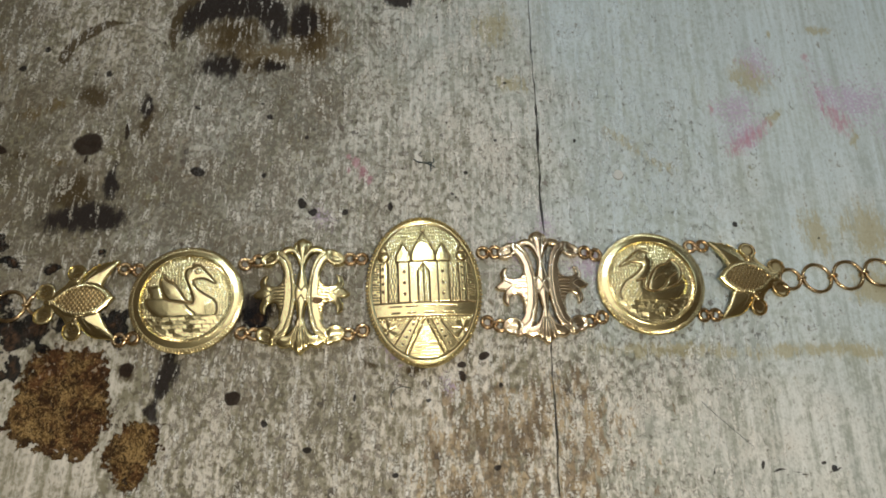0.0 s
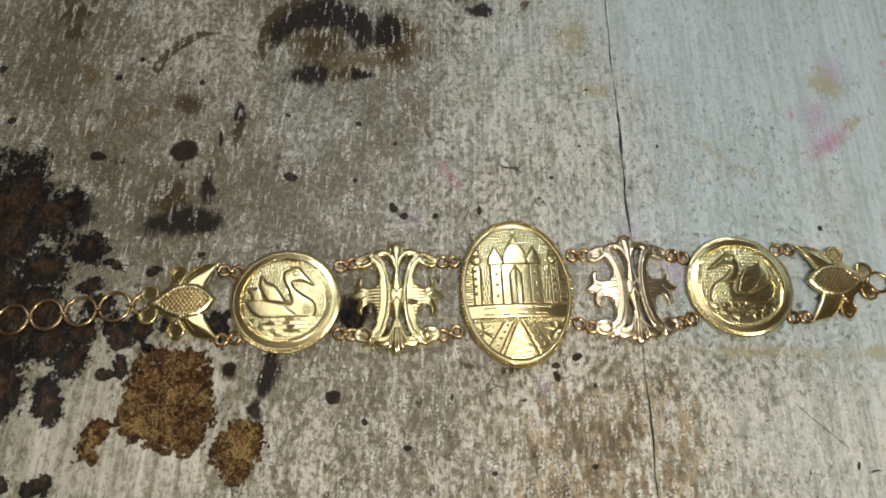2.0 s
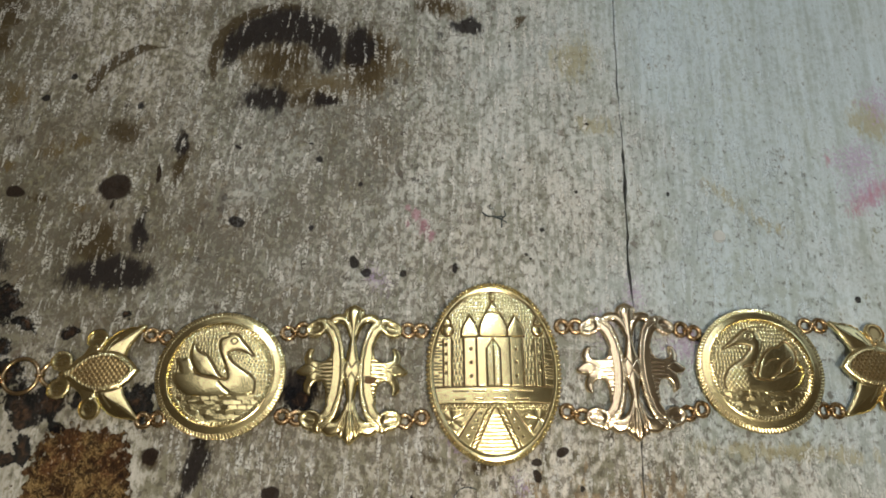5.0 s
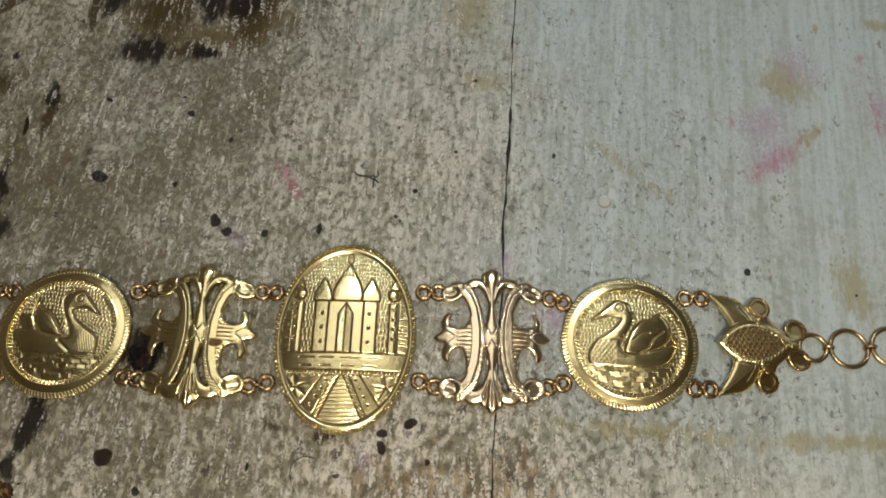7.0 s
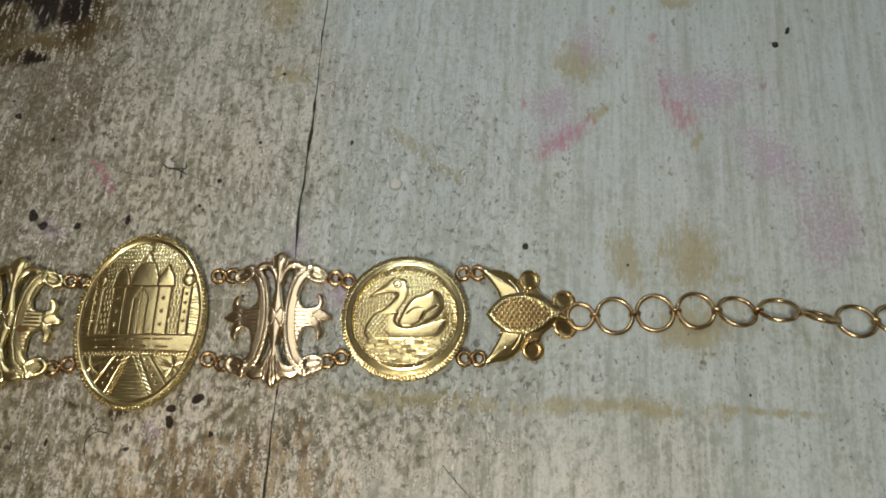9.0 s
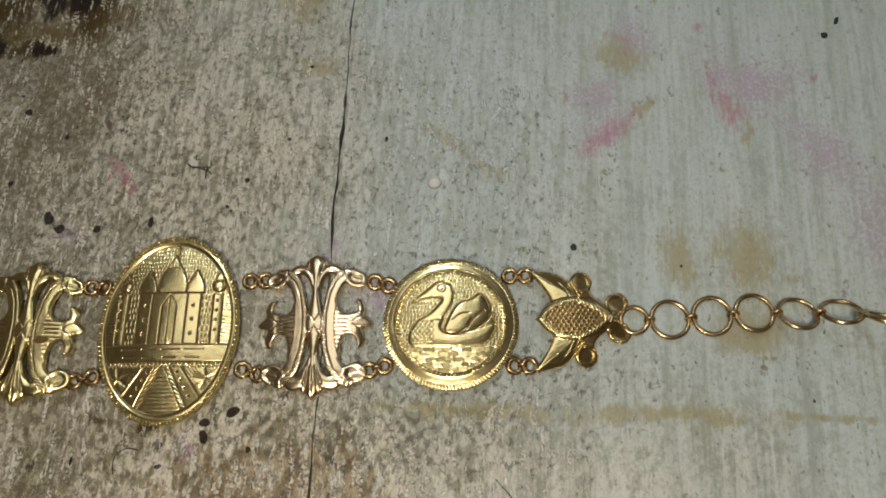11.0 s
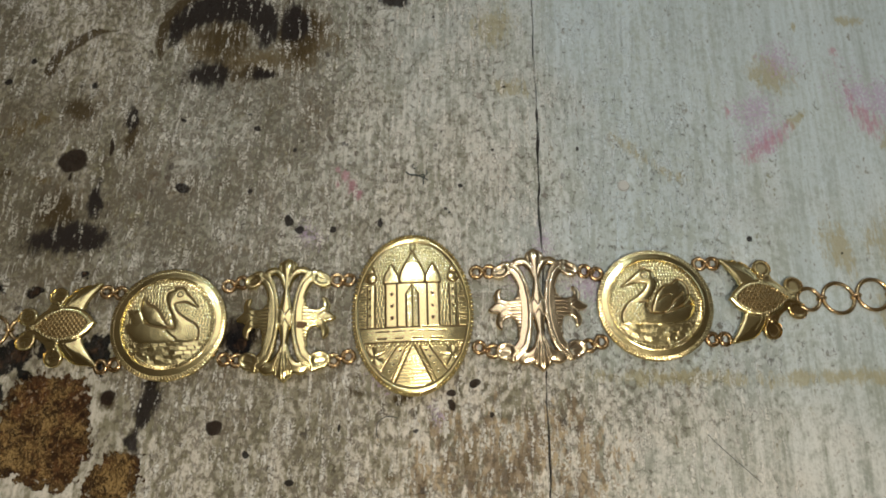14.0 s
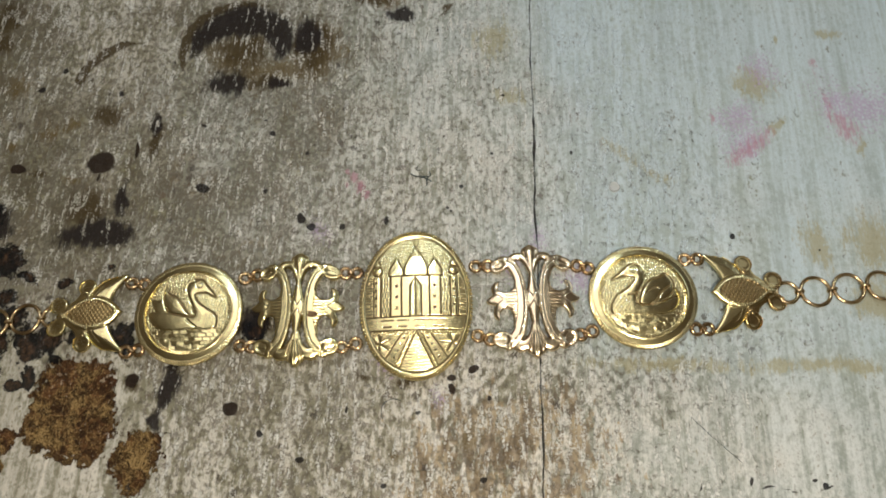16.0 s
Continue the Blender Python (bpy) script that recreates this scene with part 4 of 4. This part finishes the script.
def scroll_shape(x, y):
    """Pierced link: two arched bands back to back, a waisted stem, and a hooked, three-lobed leaf on each side."""
    a = np.abs(x)
    stem = stroke(a, y, [(0, 8.6), (0, 6.6), (0, 4.4), (0, 1.6), (0, -0.2), (0, -2.0), (0, -5.0), (0, -7.4), (0, -8.8)], [0.9, 0.62, 0.5, 1.0, 1.55, 1.0, 0.5, 0.75, 1.1], 90)
    top = np.minimum(outline(a, y, [(-0.5, 10.45), (0.7, 10.4), (1.5, 9.8), (1.6, 9.0), (1.1, 8.2), (0.5, 7.0), (-0.5, 6.6)]), stroke(a, y, [(0.3, 5.2), (0.75, 6.9), (1.7, 8.2), (2.9, 8.3), (3.9, 7.6)], [0.3, 0.5, 0.7, 0.75, 0.55]))
    low = np.minimum(outline(a, y, [(-0.5, -6.8), (0.4, -6.8), (1.0, -8.0), (1.75, -9.2), (1.6, -10.1), (0.9, -10.6), (0.25, -11.2), (-0.5, -11.1)]), stroke(a, y, [(0.3, -5.0), (0.7, -7.0), (1.6, -8.6), (2.8, -9.0), (3.8, -8.6)], [0.3, 0.6, 1.0, 1.1, 0.8]))
    arch = stroke(a, y, [(5.4, 7.5), (4.4, 7.3), (3.3, 6.2), (2.5, 4.2), (2.05, 1.4), (2.0, -1.2), (2.3, -4.0), (3.2, -6.8), (4.9, -8.5)], [1.0, 1.05, 0.98, 0.9, 0.9, 0.95, 0.98, 1.1, 1.1], 80)
    curl = np.minimum(oval(a, y, 6.0, 6.75, 1.75, 1.3, -16), oval(a, y, 6.0, -7.6, 1.85, 1.5, 14))
    fin = outline(a, y, [(2.4, 4.2), (3.2, 3.2), (3.5, 2.1), (4.3, 1.35), (5.3, 1.35), (6.2, 1.75), (6.35, 2.5), (6.1, 3.4), (7.0, 3.35), (7.55, 2.2), (7.35, 1.1), (7.9, 0.55), (8.6, -0.1), (8.0, -0.7), (7.0, -1.0), (7.4, -2.2), (7.2, -3.3), (6.35, -3.8), (6.2, -2.6), (5.6, -1.85), (4.7, -1.75), (4.1, -2.4), (3.8, -3.8), (3.8, -5.4), (2.6, -4.8), (2.0, 0.0)])
    parts = {"stem": np.minimum(stem, np.minimum(top, low)), "arch": np.minimum(arch, curl), "fin": fin}
    return parts, arch, curl, np.minimum(top, low)


def scroll_link(m, metal, label, smudge=None):
    thing = new("scroll_link")
    thing.parent, thing.matrix_local = bracelet, m
    thing["label"] = label

    def whole(a, b):
        parts = scroll_shape(a, b)[0]
        return np.minimum(np.minimum(parts["stem"], parts["arch"]), parts["fin"])

    x, y, d, faces = grid_in(whole, -9, 9, -11.6, 11, 0.09)
    parts, arch, curl, knob = scroll_shape(x, y)
    a = np.abs(x)
    z = 0.75 + 0.16 * (1 - np.exp(-d * 9)) + 1.0 * (1 - (np.minimum(a, 6) / 8.5) ** 2) - 0.15 * np.maximum(a - 6, 0) - 0.55 * (np.maximum(np.abs(y) - 6, 0) / 5) ** 2
    groove = np.zeros(x.shape)
    region = np.where(arch < 0, 1, np.where(curl < 0, 1, np.where(parts["stem"] < parts["fin"], 0, 2)))
    z = z + np.where(region == 0, 0.22 * (1 - np.exp(-d * 2.2)), 0)
    # each band: a flat outer half and a milled inner edge, with a line between
    middle = np.interp(y, [-8.5, -6.8, -4.0, -1.2, 1.4, 4.2, 6.2, 7.4], [4.9, 3.2, 2.3, 2.0, 2.05, 2.5, 3.3, 4.6])
    on = (arch < 0) & (a < 5.2)
    mill = on & (a < middle - 0.3)
    knots = 0.5 + 0.5 * np.cos(y * 16.5 + a * 5)
    z = z + np.where(on, 0.06, 0) + np.where(mill, 0.045 * knots, 0)
    groove = np.maximum(groove, np.where(mill, (1 - knots) ** 2 * 0.65, 0))
    g = cut(np.abs(a - middle + 0.26), 0.1) * on
    z, groove = z - 0.07 * g, np.maximum(groove, 0.75 * g)
    # ribs across the root of each fin, hooks turned down at their ends
    ribs = ease(0.55, 0.95, saw(y + 0.05 * value_noise(x * 0.8, y, 71), 0.62)) * (region == 2) * ease(5.6, 4.6, a + 0.5 * value_noise(a * 0 + 2, np.floor(y / 0.62) * 3.1, 72)) * (parts["fin"] < -0.1)
    z, groove = z - 0.10 * ribs, np.maximum(groove, ribs * 0.7)
    z = z + np.where(region == 2, -0.22 * ease(5.4, 7.4, a) * ease(0.9, 2.6, np.abs(y)) + 0.07 * ease(5.4, 6.2, a) * (1 - np.exp(parts["fin"] * 3)), 0)
    for s in (-1, 1):
        g = cut(curve(a, y, [(5.6, 0.2 * s), (6.6, 0.8 * s), (7.3, 0.9 * s)]), 0.13) * (region == 2)
        z, groove = z - 0.05 * g, np.maximum(groove, g * 0.5)
    # curls: a dished eye inside a milled rim
    bowl = ease(-0.35, -0.8, curl) * (curl < 0)
    slot = cut(np.minimum(seg(a, y, 5.5, 6.9, 6.9, 6.5), seg(a, y, 5.4, -7.8, 7.0, -7.4)), 0.2) * (curl < 0)
    z, groove = z - 0.14 * bowl + 0.06 * slot, np.maximum(groove, 0.22 * bowl * (1 - slot))
    rim = (curl < -0.02) & (curl > -0.4)
    dots = 0.5 + 0.5 * np.cos(np.arctan2(np.abs(y) - 7.2, a - 6.2) * 24)
    z, groove = z + np.where(rim, dots * 0.05, 0), np.maximum(groove, np.where(rim, (1 - dots) ** 2 * 0.35, 0))
    # crossed lozenges on the waist, veins on the lower fan, folds on the upper
    lozenge = np.abs(np.abs(y + 0.2) - 1.5 + 1.5 * np.abs(a - 0.75))
    g = cut(lozenge * 0.6, 0.1) * (region == 0) * (np.abs(y) < 1.9)
    fan = np.arctan2(x, -y - 4.6)
    vein = ease(0.5, 0.95, saw(fan, 0.16)) * (knob < -0.12) * (y < -6.4) * (a < 1.5)
    g = np.maximum(g, np.maximum(vein, cut(np.abs(a - 0.95 - 0.06 * (np.abs(y) - 8)), 0.12) * (np.abs(y) > 7.6) * (region == 0)))
    z, groove = z - 0.08 * g, np.maximum(groove, g * 0.7)
    z = z + np.where((region == 0) & (knob < 0), 0.16 * np.exp(-(a / 0.8) ** 2) * ease(6.5, 9, np.abs(y)), 0)
    if smudge:
        groove = np.maximum(groove, 1.25 * ease(-0.1, 0.35, blob(x, y, *smudge) + 0.3 * value_noise(x * 2, y * 2, 73)))
    labels = {"stem": "waisted stem with fan-shaped ends"}
    base = z - 0.7
    names = ("stem", "arch", "fin")
    for k, name in enumerate(names):
        for side in (0,) if k == 0 else (-1, 1):
            mine = faces[(region[faces].max(axis=1) == k) & ((side == 0) | (np.sign(x[faces]).mean(axis=1) * side > 0))]
            closed_sheet("scroll_band" if k == 1 else name, x, y, z, mine, base, metal, thing, groove, labels.get(name, ""), smooth=60)
    return thing


def leaf_shape(x, y):
    a = np.abs(y)
    almond = outline(x, a, [(-5.9, -0.4), (-5.7, 0.3), (-4.5, 1.75), (-2.6, 2.95), (0.0, 3.3), (2.6, 2.45), (4.6, 0.95), (6.0, 0.35), (6.0, -0.5), (0.0, -2.0)])
    wing = outline(x, a, [(-6.3, 7.4), (-4.4, 7.25), (-2.4, 6.8), (-0.9, 5.6), (0.0, 4.2), (0.4, 2.4), (-1.5, 2.2), (-3.4, 2.3), (-4.0, 3.6), (-5.0, 5.3)])
    knob = np.minimum(oval(x, a, 1.1, 5.5, 1.65, 1.6), outline(x, a, [(-0.4, 2.4), (-0.2, 4.0), (0.8, 4.8), (2.0, 4.5), (2.7, 3.2), (4.3, 1.9), (5.2, 1.3), (4.2, 0.8), (1.5, 2.0)]))
    tail = np.minimum(oval(x, a, 6.2, 2.2, 1.8, 1.55, 10), stroke(x, a, [(3.6, 1.2), (4.8, 1.1), (5.8, 1.2)], [0.6, 0.85, 0.95]))
    return almond, wing, knob, tail


def leaf_end(m, label, lobe_metal):
    """The end piece: an almond of cross-hatched gold with two leaves and four round lobes."""
    thing = new("leaf_end")
    thing.parent, thing.matrix_local = bracelet, m
    thing["label"] = label

    def whole(a, b):
        return np.min(leaf_shape(a, b), axis=0)

    x, y, d, faces = grid_in(whole, -7, 8.4, -8, 8, 0.09)
    almond, wing, knob, tail = leaf_shape(x, y)
    a = np.abs(y)
    z = 0.75 + 0.16 * (1 - np.exp(-d * 8)) + 0.75 * (1 - (y / 7) ** 2) - 0.5 * (np.maximum(x + 2, 0) / 8) ** 2
    z = z + np.where(almond < 0, 0.24 * (1 - np.exp(almond * 3)), 0)
    groove = np.zeros(x.shape)
    core = almond < -0.95
    net = np.maximum(hatch(x, y, 35, 0.62), hatch(x, y, -35, 0.62)) * core
    z, groove = z - 0.045 * net - np.where(core, 0.12, 0), np.maximum(groove, net * 0.75)
    rope = (almond < -0.42) & (almond > -0.86) & (x < 5.2)
    knots = 0.5 + 0.5 * np.cos(x * 14.5 + a * 6)
    z, groove = z + np.where(rope, knots * 0.08, 0), np.maximum(groove, np.where(rope, (1 - knots) ** 2 * 0.6, 0))
    # leaves: a crease from the tip, one flank turned up and one down
    leaf = (wing < 0) & (almond > 0)
    crease = curve(x, a, [(-6.2, 7.3), (-3.9, 5.6), (-1.8, 4.2), (-0.6, 3.2)])
    side = a - np.interp(x, [-6.2, -3.9, -1.8, -0.6, 0.5], [7.3, 5.6, 4.2, 3.2, 2.4])
    z = z + np.where(leaf, np.where(side > 0, -0.17 * side, 0.10 * side) + 0.10 * (1 - np.exp(wing * 3)), 0)
    line = np.maximum(cut(crease, 0.1) * (x < -3.2), cut(np.minimum(curve(x, a, [(-2.2, 5.4), (-1.4, 4.4), (-0.9, 3.4)]), curve(x, a, [(-0.9, 4.7), (-0.4, 4.0), (-0.2, 3.2)])), 0.16)) * leaf
    z, groove = z - 0.06 * line, np.maximum(groove, line * 0.6)
    # small punched beads where the leaf meets its lobe
    for k in range(3):
        bump = np.hypot(x - 0.3 - 0.35 * k, a - 3.1 - 0.55 * k)
        z, groove = z + 0.16 * ease(0.28, 0.05, bump), np.maximum(groove, 0.45 * ease(0.45, 0.3, bump) * ease(0.2, 0.32, bump))
    # dished lobes, the tail pair with a milled rim
    cup = np.minimum(oval(x, a, 1.1, 5.5, 1.65, 1.6), oval(x, a, 6.2, 2.2, 1.8, 1.55, 10))
    bowl = ease(-0.3, -0.9, cup) * (cup < 0)
    z, groove = z - 0.04 * bowl - np.where(cup < 0, np.where(x > 3.5, 0.10 * (x - 5.0), 0.12 * (x - 0.4)), 0) - 0.10 * bowl, np.maximum(groove, bowl * 0.3)
    rim = (tail < -0.02) & (tail > -0.38) & (x > 4.9)
    dots = 0.5 + 0.5 * np.cos(np.arctan2(a - 2.15, x - 6.3) * 20)
    z, groove = z + np.where(rim, dots * 0.1, 0), np.maximum(groove, np.where(rim, (1 - dots) ** 2 * 0.6, 0))
    region = np.where((almond < 0) & (tail > -0.2), np.where(core, 4, 0), np.argmin([almond, wing, knob, tail], axis=0))
    for k, name in enumerate(("almond_border", "leaf", "round_lobe", "tail_lobe", "almond")):
        for side in (0,) if k in (0, 4) else (-1, 1):
            mine = faces[(region[faces].max(axis=1) == k) & ((side == 0) | (np.sign(y[faces]).mean(axis=1) * side > 0))]
            if len(mine):
                closed_sheet(name, x, y, z, mine, z - 0.4, GOLD if k < 2 else DIM_GOLD if k == 4 else lobe_metal, thing, groove, "brown cross-hatched almond field" if k == 4 else "", smooth=60)
    return thing


OVAL = (-0.75, -1.9, 3.6)
LEFT, RIGHT = (-42.6, -4.95), (40.9, 0.75)
oval_medallion(at(OVAL[0], OVAL[1], 0.5, OVAL[2]))
round_medallion(bird_left, 0.0, at(*LEFT, 0.4, 4), "round gold medallion with milled rim and raised figure")
round_medallion(bird_right, 0.065, at(*RIGHT, 0.4, 3), "round gold medallion with milled rim, figure turned the other way")
scroll_link(at(-22.6, -3.1, 0, 3), GOLD, "pierced yellow gold scroll link with milled bands", (2.7, -1.6, 1.1, 0.6))
scroll_link(at(20.8, -0.1, 0, 4), PINK_LIT_GOLD, "pierced rose-tinted gold scroll link with milled bands")
leaf_end(at(59.1, 2.25, 0.55, 5, 3, 4), "gold leaf-shaped end piece beside the pale paint", DIM_GOLD)
leaf_end(at(-61.0, -5.7, 0.25, 186), "gold leaf-shaped end piece beside the dark bare patch", GOLD)


def joint(ax, ay, bx, by):
    """Two small rings with a wire between, from one link to the next."""
    turn = math.degrees(math.atan2(by - ay, bx - ax))
    gap = math.hypot(bx - ax, by - ay)
    for k in (0.22, 0.78):
        ring("jump_ring", 0.97, 0.41, at(ax + (bx - ax) * k, ay + (by - ay) * k, 0.55, turn, random.uniform(-12, 12), random.uniform(-10, 10)), bracelet, BROWN_GOLD, around=24, across=8)
    ring("jump_ring", max(0.5, gap * 0.14), 0.24, at((ax + bx) / 2, (ay + by) / 2, 0.72, turn, 68, 0), bracelet, BROWN_GOLD, ry=0.5, around=20, across=8)


for ax, ay, bx, by in ((-11.5, 4.2, -15.2, 4.0), (-10.4, -9.3, -14.9, -10.6), (9.2, 6.1, 13.2, 6.4), (9.9, -7.2, 14.0, -8.2), (28.3, 7.0, 32.0, 6.2), (28.6, -6.9, 32.4, -5.6),
                       (48.4, 8.6, 52.6, 8.9), (49.6, -5.0, 53.4, -4.8), (-30.2, 3.4, -34.2, 2.2), (-29.5, -10.8, -33.3, -10.6), (-51.2, 0.6, -55.6, 0.9), (-50.2, -11.9, -54.2, -12.6)):
    joint(ax, ay, bx, by)


def chain(links, tail_ring):
    """Round wire links, each pair clasped by a small band."""
    small, large = 1.95, 2.72
    ring("end_ring", small, 0.36, at(*tail_ring, 0.38), bracelet, COPPER)
    px, py, reach = *tail_ring, small
    for x, y, z, tip, lean in links:
        way = math.atan2(y - py, x - px)
        far = math.hypot(x - px, y - py)
        ring("chain_link", large, 0.35, at(x, y, z, math.degrees(way), tip, lean), bracelet, COPPER, "round wire chain link")
        middle = (reach + far - large) / 2
        gap = max(0.0, far - large - reach)
        ring("chain_band", 0.42 + gap / 2, 0.26, at(px + middle * math.cos(way), py + middle * math.sin(way), max(0.5, z * 0.9), math.degrees(way), 75, 0), bracelet, COPPER, around=20, across=8)
        px, py, reach = x, y, large


chain([(72.9, 3.0, 0.5, 0, 2), (79.0, 3.8, 0.5, 2, -2), (85.1, 4.5, 0.6, -3, 2), (91.0, 4.4, 1.5, -25, 2), (96.9, 4.8, 2.05, -40, -4), (102.5, 3.9, 2.65, -60, 4), (108.2, 3.9, 1.35, -20, -3), (113.8, 4.3, 1.6, -26, 0), (119.2, 4.7, 0.9, -10, 0), (125.5, 5.5, 0.6, 0, 0)], (67.75, 2.7))
chain([(-73.3, -6.8, 0.5, 0, 2), (-79.2, -7.9, 0.5, 3, 0), (-85.1, -8.7, 0.5, -2, 0), (-90.9, -9.8, 0.5, 0, 2), (-96.6, -11.0, 0.5, 0, 0), (-102.0, -12.3, 0.5, 0, 0), (-107.8, -13.4, 0.5, 0, 0)], (-68.3, -6.2))


# ---- loose bits on the table ----
def crumb(x, y, rx, ry, turn, seed):
    bm = bmesh.new()
    bmesh.ops.create_icosphere(bm, subdivisions=3, radius=1.0)
    for v in bm.verts:
        k = 1 + 0.35 * noise.noise(v.co * 1.6 + Vector((seed * 3.1, 0, 0)))
        v.co = Vector((v.co.x * rx * k, v.co.y * ry * k, max(-0.2, v.co.z) * 0.45 * min(rx, ry) * k)) * MM
    me = bpy.data.meshes.new("crumb")
    bm.to_mesh(me)
    bm.free()
    me.shade_smooth()
    me.materials.append(CRUMB)
    ob = new("crumb", me)
    ob.matrix_world = at(x, y, 0.08, turn)
    return tagged(ob, "tiny black crumb of dirt on the painted table", "crumb", group="crumbs on the table")


for k, (cx, cy, rx, ry, turn) in enumerate(((59.0, 13.9, 0.5, 0.52, 0), (100.7, 53.6, 0.6, 0.55, 10), (103.0, 56.6, 0.35, 0.8, -20), (69.7, -31.6, 0.5, 0.5, 0))):
    crumb(cx, cy, rx, ry, turn, k)


def thread(points, radius, label):
    cu = bpy.data.curves.new("thread", "CURVE")
    cu.dimensions, cu.bevel_depth, cu.bevel_resolution = "3D", radius * MM, 2
    sp = cu.splines.new("NURBS")
    sp.points.add(len(points) - 1)
    for p, (x, y) in zip(sp.points, points):
        p.co = (x * MM, y * MM, (radius + 0.05) * MM, 1)
    sp.use_endpoint_u, sp.order_u = True, 3
    cu.materials.append(THREAD)
    return tagged(new("thread", cu), label, "thread")


thread([(-3.3, 25.9), (-2.6, 25.2), (-1.4, 25.3), (-0.6, 25.0), (0.3, 24.7), (0.9, 24.2)], 0.13, "short curled blue-black thread on the table")
thread([(-0.9, 25.2), (-0.2, 25.5), (0.5, 25.2), (0.7, 25.9), (0.4, 26.4)], 0.10, "short curled blue-black thread on the table")
thread([(0.2, 25.2), (-0.1, 24.6), (0.1, 23.9), (0.0, 23.3)], 0.11, "short curled blue-black thread on the table")
thread([(-2.0, 27.6), (-2.2, 27.0), (-1.9, 26.6), (-1.3, 26.8)], 0.07, "short curled blue-black thread on the table")
thread([(48.2, -20.8), (50.6, -23.3), (53.2, -25.6), (56.2, -28.3)], 0.05, "fine straight hair lying on the worn paint")
thread([(-5.6, -23.0), (-6.2, -21.4), (-5.4, -19.8), (-3.9, -19.2), (-2.6, -19.6)], 0.07, "fine curled dark hair-like thread on the table")


def drop(x, y, radius, high):
    """A small dried drop with a thicker rim."""
    n, rings = 40, 8
    verts, faces = [], []
    for k in range(rings + 1):
        t = k / rings
        z = high * (0.45 + 0.55 * math.exp(-((t - 0.86) / 0.12) ** 2)) if k < rings else -0.05
        verts += [(radius * (0.08 + 0.92 * t) * math.cos(2 * math.pi * i / n), radius * (0.08 + 0.92 * t) * math.sin(2 * math.pi * i / n), z) for i in range(n)]
    for k in range(rings):
        faces += [(k * n + i, k * n + (i + 1) % n, (k + 1) * n + (i + 1) % n, (k + 1) * n + i) for i in range(n)]
    faces.append(tuple(reversed(range(n))))
    faces = [f[::-1] for f in faces]
    ob = mesh_object("dried_drop", verts, faces, DROP, smooth=60)
    ob.matrix_world = at(x, y, 0.03)
    return tagged(ob, "small pale dried glue drop on the painted table", "drop")


drop(37.0, 24.0, 1.15, 0.22)
